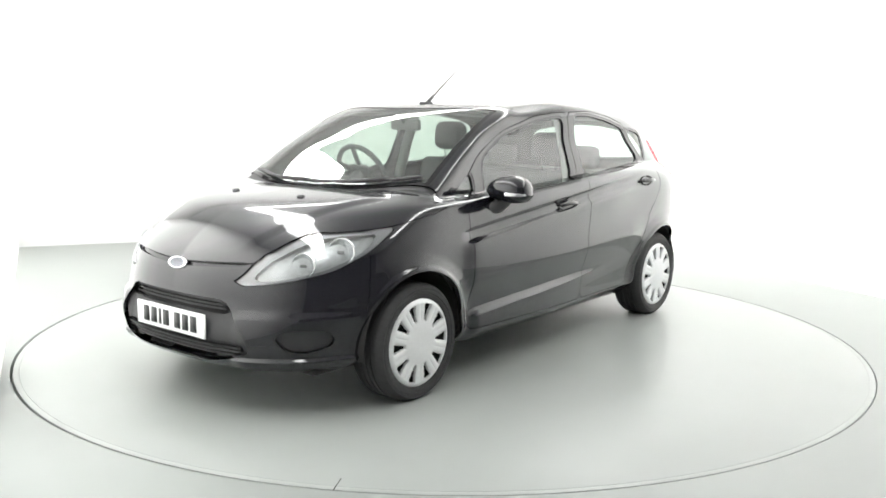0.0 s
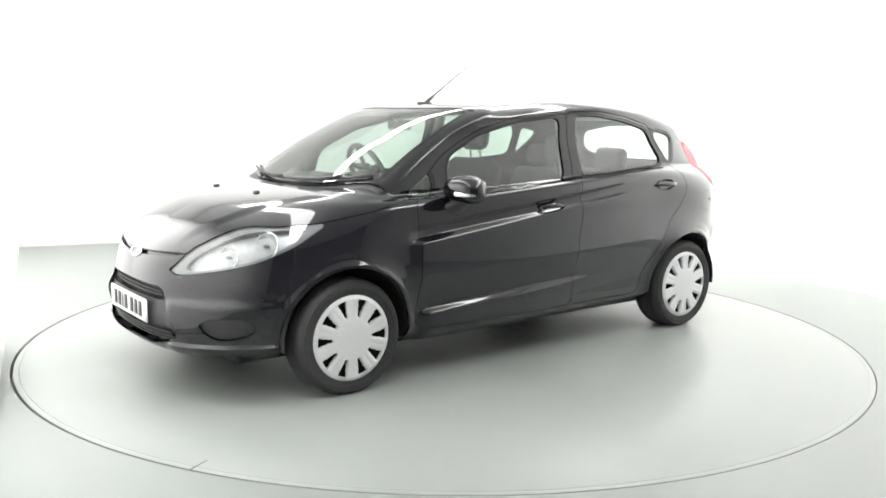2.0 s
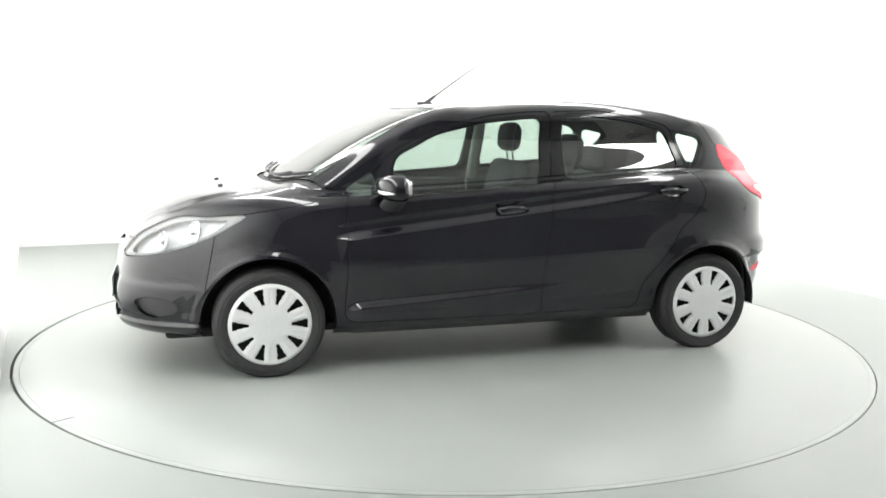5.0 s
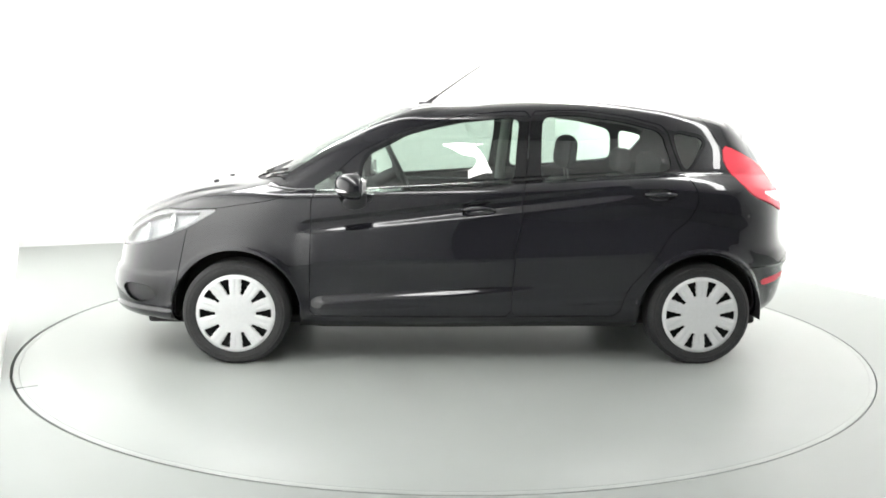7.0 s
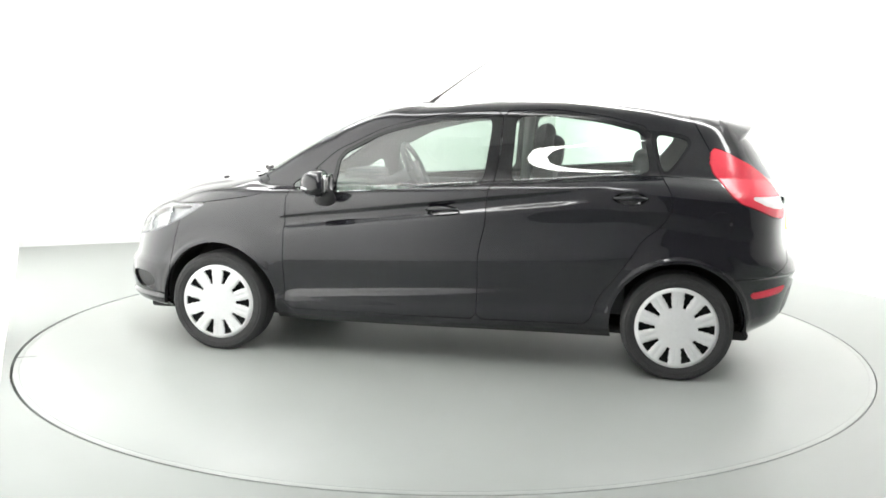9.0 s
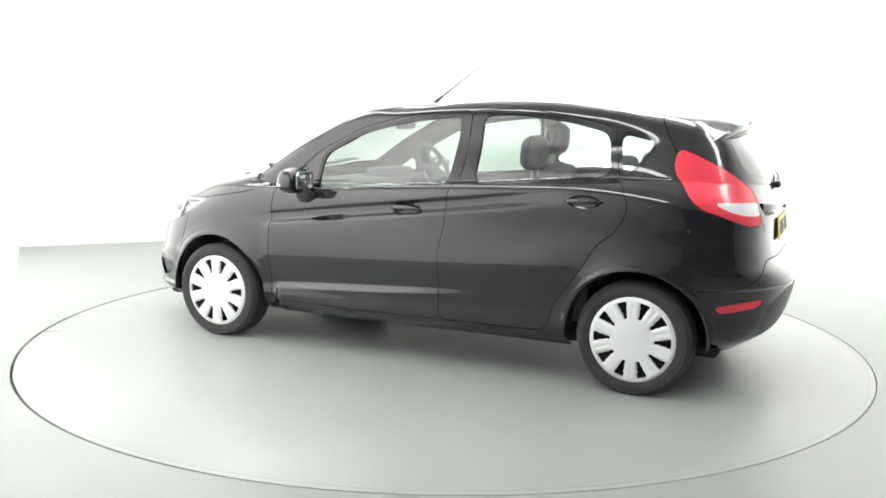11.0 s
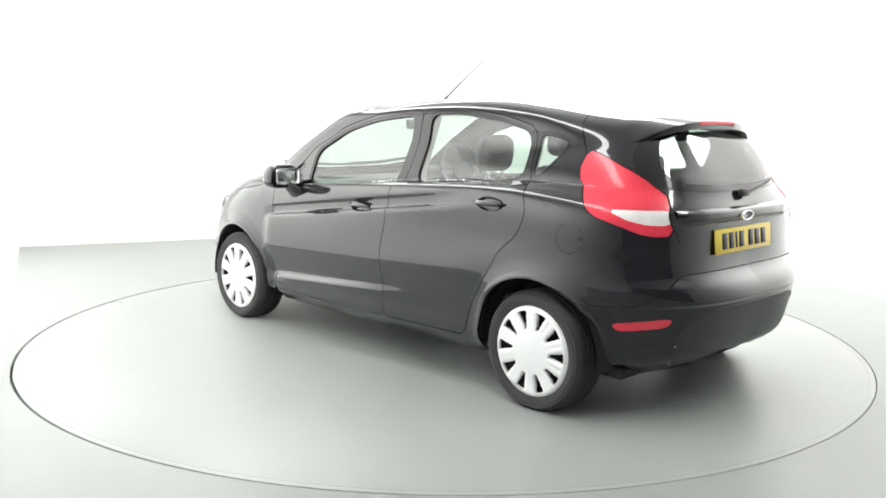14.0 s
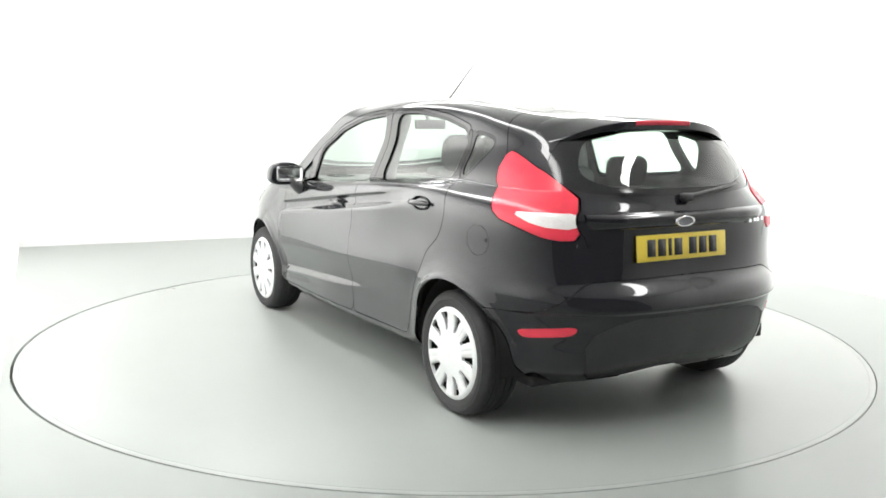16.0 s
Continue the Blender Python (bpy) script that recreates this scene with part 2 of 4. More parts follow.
def rail(row, u):
    xf, xr, xa, xb, wf, wr, bulge, nf, nr, zs = row
    x, y = np.empty_like(u), np.empty_like(u)
    f, r = u < 0.3, u > 0.7
    s = ~f & ~r
    a = u[f] / 0.3 * math.pi / 2
    q = (np.cos(a) ** nf + np.sin(a) ** nf) ** (-1 / nf)
    x[f], y[f] = xa + (xf - xa) * np.cos(a) * q, wf * np.sin(a) * q
    a = (1 - u[r]) / 0.3 * math.pi / 2
    q = (np.cos(a) ** nr + np.sin(a) ** nr) ** (-1 / nr)
    x[r], y[r] = xb + (xr - xb) * np.cos(a) * q, wr * np.sin(a) * q
    t = (u[s] - 0.3) / 0.4
    x[s] = xa + (xb - xa) * t
    y[s] = wf + (wr - wf) * (3 * t * t - 2 * t**3) + bulge * np.sin(math.pi * t) ** 2
    return np.stack([x, y, herm(ZU, zs, u)], -1)


def smooth01(t):
    t = np.clip(t, 0, 1)
    return t * t * (3 - 2 * t)


def relief(p):
    """How far the skin stands out: flares over the wheels, two creases along the side, lips of the bumpers."""
    x, y, z = p[..., 0], p[..., 1], p[..., 2]
    side = smooth01((y - 0.60) / 0.12)
    out = np.zeros_like(x)
    for xw in (WHEEL_X, -WHEEL_X):
        d = np.hypot(x - xw, z - WHEEL_Z)
        out += (0.010 * smooth01((0.43 - d) / 0.08) + 0.009 * smooth01((0.372 - d) / 0.028)) * side * smooth01((z - 0.2) / 0.1)
    zlow = 0.340 + (0.80 - x) * 0.066
    run = smooth01((0.86 - x) / 0.08) * smooth01((x + 0.66) / 0.9)
    out += 0.028 * (1 - smooth01((z - zlow + 0.012) / 0.040)) * run * side
    zup = 0.700 + (0.86 - x) * 0.121
    run = smooth01((0.94 - x) / 0.12) * smooth01((x + 1.0) / 0.5)
    out += 0.014 * (1 - smooth01((z - zup) / 0.024)) * smooth01((z - zup + 0.25) / 0.25) * run * side
    zup = zup + 0.055
    out += -0.010 * (1 - smooth01((z - zup) / 0.020)) * smooth01((z - zup + 0.07) / 0.03) * run * side
    zmid = 0.515 + (0.80 - x) * 0.055
    run = smooth01((0.95 - x) / 0.12) * smooth01((x + 1.02) / 0.25)
    out += 0.011 * np.exp(-np.abs((z - zmid) / 0.075) ** 1.6) * run * side
    front = smooth01((x - 1.45) / 0.15)
    out += 0.018 * (1 - smooth01((z - 0.262) / 0.018)) * front
    cheek = smooth01((x - 1.52) / 0.12) * smooth01((y - 0.36) / 0.08)
    out += 0.016 * (1 - smooth01((z - 0.445) / 0.045)) * cheek
    rear = smooth01((-1.5 - x) / 0.2)
    out += 0.016 * smooth01((z - 0.522) / 0.02) * smooth01((0.66 - z) / 0.06) * rear
    return out


def out_way(p):
    """The plan direction that points away from the car's middle."""
    x, y = p[..., 0], p[..., 1]
    dx = np.where(x > 1.1, x - 1.1, np.where(x < -1.1, x + 1.1, 0)) * 1.2
    n = np.hypot(dx, y) + 1e-6
    return dx / n, y / n


def body_grid(nu=400, nv=26):
    u = np.linspace(0, 1, nu)
    rows = np.stack([rail(r, u) for r in RAILS])
    k = len(RAILS)
    v = np.linspace(0, k - 1, (k - 1) * nv + 1)
    # chord-wise tangents keep the section curves from overshooting
    d = rows[1:] - rows[:-1]
    ln = np.linalg.norm(d, axis=-1, keepdims=True) + 1e-6
    tan = np.empty_like(rows)
    tan[0], tan[-1] = d[0] / ln[0], d[-1] / ln[-1]
    tan[1:-1] = (d[:-1] / ln[:-1] * ln[1:] + d[1:] / ln[1:] * ln[:-1]) / (ln[:-1] + ln[1:])
    i = np.clip(v.astype(int), 0, k - 2)
    t = (v - i)[:, None, None]
    p = (2 * t**3 - 3 * t**2 + 1) * rows[i] + (t**3 - 2 * t**2 + t) * ln[i] * tan[i] + (-2 * t**3 + 3 * t**2) * rows[i + 1] + (t**3 - t**2) * ln[i] * tan[i + 1]
    r = relief(p)
    wx, wy = out_way(p)
    p[..., 0] += r * wx
    p[..., 1] += r * wy
    # raised middle of the bonnet, with a crease along each side
    x, y = p[..., 0], p[..., 1]
    edge = 0.36 + (1.88 - x) * 0.37
    p[..., 2] += 0.011 * (1 - smooth01((y - edge + 0.03) / 0.06)) * smooth01((x - 1.20) / 0.12) * smooth01((1.93 - x) / 0.14) * (p[..., 2] > 0.55)
    return p


# ---- cutting the skin into panels ----
def poly_dist(poly, a, b):
    """Signed distance to a closed polygon, negative inside."""
    n = len(poly)
    best = np.full(a.shape, 1e9)
    inside = np.zeros(a.shape, bool)
    for i in range(n):
        (x0, y0), (x1, y1) = poly[i], poly[(i + 1) % n]
        ex, ey = x1 - x0, y1 - y0
        t = np.clip(((a - x0) * ex + (b - y0) * ey) / (ex * ex + ey * ey + 1e-12), 0, 1)
        best = np.minimum(best, np.hypot(a - x0 - t * ex, b - y0 - t * ey))
        cross = ((y0 > b) != (y1 > b)) & (a < ex * (b - y0) / (ey if abs(ey) > 1e-9 else 1e-9) + x0)
        inside ^= cross
    return np.where(inside, -best, best)


def rounded(poly, k=3, reach=0.03):
    """Corner cutting, to round a polygon; no cut reaches further than given."""
    for _ in range(k):
        out = []
        for i in range(len(poly)):
            p, q = poly[i], poly[(i + 1) % len(poly)]
            c = min(0.24, reach / (math.hypot(q[0] - p[0], q[1] - p[1]) + 1e-9))
            out += [(p[0] * (1 - c) + q[0] * c, p[1] * (1 - c) + q[1] * c), (p[0] * c + q[0] * (1 - c), p[1] * c + q[1] * (1 - c))]
        poly, reach = out, reach * 0.5
    return poly


FG = rounded([(0.600, 0.905), (0.572, 1.100), (0.34, 1.219), (0.06, 1.287), (-0.15, 1.312), (-0.262, 1.318), (-0.225, 0.975)], 2)
TG = rounded([(0.865, 0.925), (0.685, 1.045), (0.690, 0.922)], 2)
RG = rounded([(-0.385, 1.330), (-0.58, 1.334), (-0.84, 1.300), (-1.045, 1.250), (-1.085, 1.048), (-0.370, 0.985)], 2)
QG = rounded([(-1.100, 1.252), (-1.285, 1.215), (-1.175, 1.060), (-1.140, 1.062)], 2)
BP = [(-0.255, 1.325), (-0.222, 0.970), (-0.378, 0.982), (-0.392, 1.335)]
CP = [(-1.050, 1.262), (-1.088, 1.050), (-1.150, 1.058), (-1.105, 1.258)]
FD = rounded([(0.862, 0.262), (0.848, 0.690), (0.850, 0.900), (0.60, 1.125), (0.34, 1.252), (0.05, 1.325), (-0.20, 1.350), (-0.318, 1.352), (-0.300, 1.05), (-0.258, 0.90), (-0.262, 0.78), (-0.228, 0.64), (-0.215, 0.262)], 1)
RD = rounded([(-0.215, 0.262), (-0.228, 0.64), (-0.262, 0.78), (-0.258, 0.90), (-0.300, 1.05), (-0.318, 1.352), (-0.60, 1.362), (-0.86, 1.330), (-1.07, 1.278), (-1.122, 1.06), (-1.185, 0.960), (-1.200, 0.89), (-1.150, 0.79), (-1.055, 0.72), (-1.005, 0.63), (-0.930, 0.52), (-0.845, 0.41), (-0.800, 0.262)], 1)
TAIL = rounded([(-1.380, 1.184), (-1.448, 1.164), (-1.603, 1.084), (-1.730, 0.977), (-1.776, 0.830), (-1.718, 0.828), (-1.618, 0.877), (-1.506, 0.917), (-1.370, 1.082)], 1)
TAILC = rounded([(-1.561, 0.942), (-1.761, 0.936), (-1.768, 0.872), (-1.676, 0.885)], 1)
HEAD = rounded([(1.965, 0.578), (1.875, 0.700), (1.755, 0.768), (1.65, 0.806), (1.54, 0.806), (1.325, 0.824), (1.50, 0.722), (1.67, 0.650), (1.84, 0.606)], 1)
HEADR = rounded([(1.925, 0.602), (1.865, 0.685), (1.74, 0.757), (1.63, 0.793), (1.50, 0.798), (1.42, 0.803), (1.52, 0.728), (1.67, 0.665), (1.82, 0.622)], 2)
REFL = rounded([(-1.600, 0.452), (-1.800, 0.482), (-1.780, 0.440), (-1.62, 0.418)], 2, 0.015)
FOG = rounded([(1.905, 0.372), (1.865, 0.405), (1.73, 0.402), (1.685, 0.365), (1.695, 0.325), (1.80, 0.298), (1.865, 0.315)], 2, 0.015)
OPEN = rounded([(-0.34, 0.522), (0.34, 0.522), (0.39, 0.465), (0.48, 0.345), (0.465, 0.285), (0.28, 0.245), (-0.28, 0.245), (-0.465, 0.285), (-0.48, 0.345), (-0.39, 0.465)], 1)
GRUP = rounded([(-0.33, 0.508), (0.33, 0.508), (0.37, 0.462), (-0.37, 0.462)], 1)
GRLO = rounded([(-0.435, 0.330), (0.435, 0.330), (0.448, 0.292), (0.27, 0.258), (-0.27, 0.258), (-0.448, 0.292)], 1)
SLOT = rounded([(-0.42, 0.684), (0.0, 0.660), (0.42, 0.684), (0.40, 0.664), (0.0, 0.636), (-0.40, 0.664)], 1)
RWIN = rounded([(-0.50, 1.018), (-0.25, 0.998), (0.25, 0.998), (0.50, 1.018), (0.570, 1.060), (0.575, 1.14), (0.50, 1.225), (0.40, 1.275), (0.17, 1.308), (-0.17, 1.308), (-0.40, 1.275), (-0.50, 1.225), (-0.575, 1.14), (-0.570, 1.060)], 2)
RWINT = rounded([(-0.40, 1.045), (-0.2, 1.030), (0.2, 1.030), (0.40, 1.045), (0.475, 1.085), (0.465, 1.15), (0.40, 1.235), (0.15, 1.280), (-0.15, 1.280), (-0.40, 1.235), (-0.465, 1.15), (-0.475, 1.085)], 2)
GATE = [(-0.40, 0.674), (0.0, 0.664), (0.40, 0.674), (0.475, 0.70), (0.50, 0.76), (0.53, 0.845), (0.62, 0.93), (0.72, 1.05), (0.72, 1.45), (-0.72, 1.45), (-0.72, 1.05), (-0.62, 0.93), (-0.53, 0.845), (-0.50, 0.76), (-0.475, 0.70)]
INSERT = rounded([(-0.37, 0.508), (0.37, 0.508), (0.54, 0.43), (0.48, 0.22), (-0.48, 0.22), (-0.54, 0.43)], 1, 0.05)
BONX = (0.85, 0.97, 1.07, 1.355, 1.54, 1.65, 1.75, 1.86, 1.93, 1.99)
BONZ = (0.935, 0.893, 0.868, 0.822, 0.806, 0.800, 0.762, 0.690, 0.668, 0.655)
FUEL = (-1.432, 0.808, 0.064)
GAP = 0.0019


def f_side(poly, ymin=0.30):
    return lambda p: (poly_dist(poly, p[:, 0], p[:, 2]), p[:, 1] > ymin)


def f_front(poly):
    return lambda p: (poly_dist(poly, p[:, 1], p[:, 2]), p[:, 0] > 1.6)


def f_rear(poly):
    return lambda p: (poly_dist(poly, p[:, 1], p[:, 2]), p[:, 0] < -1.28)


def f_arch(xw):
    return lambda p: (np.maximum(np.hypot(p[:, 0] - xw, p[:, 2] - WHEEL_Z) - ARCH_R, -1.0), (p[:, 1] > 0.4) & (p[:, 2] < 0.9))


def bonnet_side(p):
    return np.interp(p[:, 0], BONX, BONZ) - p[:, 2], (p[:, 0] > 0.85) & (p[:, 0] < 2.0)


def cowl_x(y):
    return 1.190 - 0.17 * (np.abs(y) / 0.66) ** 2.6


def f_cowl(off):
    return lambda p: (cowl_x(p[:, 1]) + off - p[:, 0], (p[:, 2] > 0.86) & (p[:, 0] > 0.7))


def screen(p):
    x, y, z = p[:, 0], np.abs(p[:, 1]), p[:, 2]
    d = np.maximum.reduce([x - cowl_x(y) + 0.012, y - (0.660 - 0.075 * (0.95 - x) / 0.6), (0.385 - 0.07 * (y / 0.6) ** 2) - x])
    return d, (z > 0.90) & (x > 0.1)


def gate_top(p):
    """Seam of the tailgate over the roof and down to the lamps."""
    x, z = p[:, 0], p[:, 2]
    return x - (-1.268 - np.clip(1.355 - z, 0, 1) * 0.56), (z > 0.8) & (x < -1.0)


def bumper_rear(p):
    y = np.abs(p[:, 1])
    return p[:, 2] - (0.664 - 0.135 * smooth01((y - 0.48) / 0.28)), (p[:, 0] < -1.30) & (p[:, 2] < 0.85)


def bumper_front(p):
    return (1.545 - (p[:, 2] - 0.5) * 0.2) - p[:, 0], (p[:, 0] > 1.3) & (p[:, 2] < 0.9)


def fuel_ring(p):
    return np.hypot(p[:, 0] - FUEL[0], p[:, 2] - FUEL[1]) - FUEL[2], p[:, 1] > 0.4


F = dict(fg=f_side(FG), tg=f_side(TG), rg=f_side(RG), qg=f_side(QG), bp=f_side(BP), cp=f_side(CP), fd=f_side(FD), rd=f_side(RD), tail=f_side(TAIL), tailc=f_side(TAILC),
         head=f_side(HEAD, 0.2), headr=f_side(HEADR, 0.2), refl=f_side(REFL), fog=f_side(FOG), open=f_front(OPEN), grup=f_front(GRUP), grlo=f_front(GRLO), slot=f_front(SLOT),
         rwin=f_rear(RWIN), rwint=f_rear(RWINT), gate=f_rear(GATE), insert=f_rear(INSERT), archf=f_arch(WHEEL_X), archr=f_arch(-WHEEL_X), bonnet=bonnet_side, cowl0=f_cowl(0.03),
         screen=screen, gtop=gate_top, bumpr=bumper_rear, bumpf=bumper_front, fuel=fuel_ring)


def cut(A, T, fn, level):
    """Split the triangles along fn = level; A holds place and normal of each vertex."""
    val, ok = fn(A[:, :3])
    val = val - level
    val = np.where(np.abs(val) < 2e-5, 2e-5, val)
    s = val > 0
    st = s[T]
    mixed = (st.sum(1) % 3 != 0) & ok[T].all(1)
    if not mixed.any():
        return A, T
    keep, todo = T[~mixed], T[mixed]
    made, extra, out = {}, [], []
    n0 = len(A)

    def mid(i, j):
        key = (i, j) if i < j else (j, i)
        if key not in made:
            t = val[i] / (val[i] - val[j])
            made[key] = n0 + len(extra)
            extra.append(A[i] + (A[j] - A[i]) * t)
        return made[key]

    for tri in todo.tolist():
        k = [bool(s[q]) for q in tri]
        odd = k.index(True) if sum(k) == 1 else k.index(False)
        a, b, c = tri[odd], tri[(odd + 1) % 3], tri[(odd + 2) % 3]
        ab, ac = mid(a, b), mid(a, c)
        out += [(a, ab, ac), (ab, b, c), (ab, c, ac)]
    return np.concatenate([A, np.array(extra)]), np.concatenate([keep, np.array(out)])


def make_skin():
    G = body_grid()
    nv, nu = G.shape[:2]
    du = np.gradient(G, axis=1)
    dv = np.gradient(G, axis=0)
    nrm = np.cross(dv, du)
    nrm /= np.linalg.norm(nrm, axis=-1, keepdims=True) + 1e-12
    nrm[-1] = (0, 0, 1)
    mid = nrm[nv // 2, nu // 2]
    if mid[1] < 0:
        nrm = -nrm
        nrm[-1] = (0, 0, 1)
    for e, sign in ((0, 1), (-1, -1)):
        nrm[:, e, 1] = 0
    A = np.concatenate([G, nrm], -1).reshape(-1, 6)
    I = np.arange(nv * nu).reshape(nv, nu)
    a, b, c, d = I[:-1, :-1].ravel(), I[:-1, 1:].ravel(), I[1:, 1:].ravel(), I[1:, :-1].ravel()
    T = np.concatenate([np.stack([a, c, b], 1), np.stack([a, d, c], 1)])
    p = A[T, :3]
    face = np.cross(p[:, 1] - p[:, 0], p[:, 2] - p[:, 0])
    if (face * A[T[:, 0], 3:]).sum() < 0:
        T = T[:, ::-1]
    for name in ("archf", "archr"):
        A, T = cut(A, T, F[name], 0)
    for name in ("fg", "tg", "rg", "qg"):
        A, T = cut(A, T, F[name], 0)
        A, T = cut(A, T, F[name], 0.016)
    for name in ("bp", "cp", "tailc", "headr", "open", "grup", "grlo", "insert", "slot", "fog", "refl"):
        A, T = cut(A, T, F[name], 0)
    for name in ("fd", "rd", "tail", "head", "bonnet", "gtop", "gate", "bumpr", "bumpf"):
        A, T = cut(A, T, F[name], -GAP)
        A, T = cut(A, T, F[name], GAP)
    A, T = cut(A, T, F["fuel"], -0.0006)
    A, T = cut(A, T, F["fuel"], 0.0006)
    A, T = cut(A, T, F["screen"], 0)
    A, T = cut(A, T, F["screen"], -0.022)
    A, T = cut(A, T, F["rwin"], 0)
    A, T = cut(A, T, F["rwint"], 0)
    A, T = cut(A, T, F["cowl0"], 0)
    return A, T


def classify(A, T):
    c = A[T, :3].mean(1)
    D = {}
    for k, fn in F.items():
        val, ok = fn(c)
        D[k] = np.where(ok, val, 9.0)
    ins = lambda k, lv=0.0: D[k] < lv
    seam = lambda k: np.abs(D[k]) < GAP
    x = c[:, 0]
    frame_f = ins("fg", 0.016) | ins("tg", 0.016) | (ins("bp") & (x > -0.31))
    frame_r = ins("rg", 0.016) | ins("bp") | ins("cp") | ins("qg", 0.016)
    top_gate = (D["gtop"] < -GAP) & ins("gate", -GAP)
    gate_seam = (seam("gtop") & (c[:, 2] > 1.16)) | (seam("gate") & (c[:, 2] < 0.86) & (D["gtop"] < 0))
    bon = (D["bonnet"] < -GAP) & (x > 0.9)
    conds = [
        (ins("archf") | ins("archr"), "hole"),
        (ins("fg"), "front_glass"), (ins("tg"), "corner_glass"), (ins("rg"), "rear_glass"), (ins("qg"), "quarter_glass"),
        (ins("screen", -0.022), "windscreen"), (ins("screen"), "screen_seal"),
        (ins("rwint"), "tailgate_glass"), (ins("rwin"), "tailgate_glass_edge"),
        (seam("tail") | seam("head"), "gap"),
        (ins("tail") & ins("tailc"), "tail_clear"), (ins("tail"), "tail_red"),
        (ins("head") & ins("headr"), "head_lens"), (ins("head"), "head_edge"),
        (ins("refl"), "reflector"), (ins("fog"), "fog"),
        (ins("grup") | ins("grlo"), "grille"), (ins("open"), "grille_frame"), (ins("slot"), "slot"),
        (ins("insert"), "insert"),
        (gate_seam, "gap"), (top_gate, "tailgate"),
        (seam("bumpr") & (D["gate"] > 0), "gap"), (ins("bumpr"), "rear_bumper"),
        (np.abs(D["fuel"]) < 0.0006, "fuel_gap"), (ins("fuel"), "fuel_flap"),
        ((seam("fd") | seam("rd")), "gap"),
        (frame_f & ins("fd"), "front_frame"), (frame_r & ins("rd"), "rear_frame"), ((frame_f | frame_r) & (x < -1.0), "fixed_frame"),
        (ins("fd"), "front_door"), (ins("rd"), "rear_door"),
        (seam("bonnet") & (x > 1.0), "gap"),
        (bon & (D["cowl0"] < 0), "bonnet"), (bon & (D["cowl0"] < 0.045) & (c[:, 1] < 0.70), "cowl"),
        (seam("bumpf") & (c[:, 2] < 0.76), "gap"), ((D["bumpf"] < 0) & (D["bonnet"] > 0), "front_bumper"),
        ((x > 0.86) & (D["bonnet"] > 0) & (c[:, 2] < 0.95) & (D["bumpf"] < 1.0), "front_wing"),
    ]
    return np.select([a for a, _ in conds], [b for _, b in conds], default="shell")


def panel(name, A, T, pick, material, parent, offset=0.0, rim=0.010, label="", sides=(1, -1)):
    """One mesh from the picked triangles, moved in along the normal, with its edges turned inwards."""
    tri = T[pick]
    if not len(tri):
        return None
    used, inv = np.unique(tri, return_inverse=True)
    tri = inv.reshape(-1, 3)
    P, N = A[used, :3] + A[used, 3:] * offset, A[used, 3:]
    vs, ns, fs = [], [], []
    for sd in sides:
        base = len(vs)
        k = np.array([1, sd, 1])
        order = tri if sd > 0 else tri[:, ::-1]
        vs += (P * k).tolist()
        ns += (N * k).tolist()
        fs += (order + base).tolist()
        if rim:
            e = np.concatenate([order[:, [0, 1]], order[:, [1, 2]], order[:, [2, 0]]])
            key = np.sort(e, 1)
            _, idx, cnt = np.unique(key, axis=0, return_index=True, return_counts=True)
            edge = e[idx[cnt == 1]]
            on_mid = (np.abs(P[edge, 1]) < 2e-4).all(1)
            edge = edge[~on_mid]
            ring, rinv = np.unique(edge, return_inverse=True)
            rinv = rinv.reshape(-1, 2)
            cen = P.mean(0)
            b1, b2 = len(vs), len(vs) + len(ring)
            flat = (P[ring] - cen)
            flat -= N[ring] * (flat * N[ring]).sum(1, keepdims=True)
            flat /= np.linalg.norm(flat, axis=1, keepdims=True) + 1e-9
            vs += (P[ring] * k).tolist() + ((P[ring] - N[ring] * rim) * k).tolist()
            ns += (flat * k).tolist() * 2
            fs += [(int(b1 + j), int(b1 + i), int(b2 + i), int(b2 + j)) for i, j in rinv]
    me = bpy.data.meshes.new(name)
    me.from_pydata(vs, [], fs)
    me.materials.append(material)
    me.polygons.foreach_set("use_smooth", [True] * len(me.polygons))
    nn = np.array(ns)
    nn /= np.linalg.norm(nn, axis=1, keepdims=True) + 1e-9
    me.normals_split_custom_set_from_vertices(nn.tolist())
    ob = new(name, me)
    ob.parent = parent
    if label:
        tagged(ob, label)
    return ob


M_RED = mat("red_lamp_plastic", (0.76, 0.05, 0.08), 0.22, coat=0.25, spec=0.3, noise_amt=0.08, noise_scale=30)
M_LENS = mat("white_lens", (0.85, 0.83, 0.82), 0.15, coat=1.0, noise_amt=0.1, noise_scale=70)
M_BOWL = mat("lamp_bowl_silver", (0.50, 0.51, 0.52), 0.3, metal=0.5, noise_amt=0.25, noise_scale=45)
M_LAMPGREY = mat("lamp_housing_grey", (0.22, 0.22, 0.23), 0.35, metal=0.3, noise_amt=0.08, noise_scale=60)
M_REFLECT = mat("lamp_reflector", (0.80, 0.81, 0.82), 0.22, metal=0.75, noise_amt=0.05, noise_scale=40)
M_SEAT = mat("dark_grey_fabric", (0.045, 0.047, 0.05), 0.9, noise_amt=0.1, noise_scale=40)
M_DASH = mat("dark_dashboard_plastic", (0.05, 0.052, 0.055), 0.6, noise_amt=0.08, noise_scale=40)
M_HEADLINING = mat("grey_headlining", (0.36, 0.37, 0.36), 0.9, noise_amt=0.08, noise_scale=200)
M_WHITEPLATE = mat("white_plate", (0.86, 0.87, 0.86), 0.3, noise_amt=0.03, noise_scale=60)
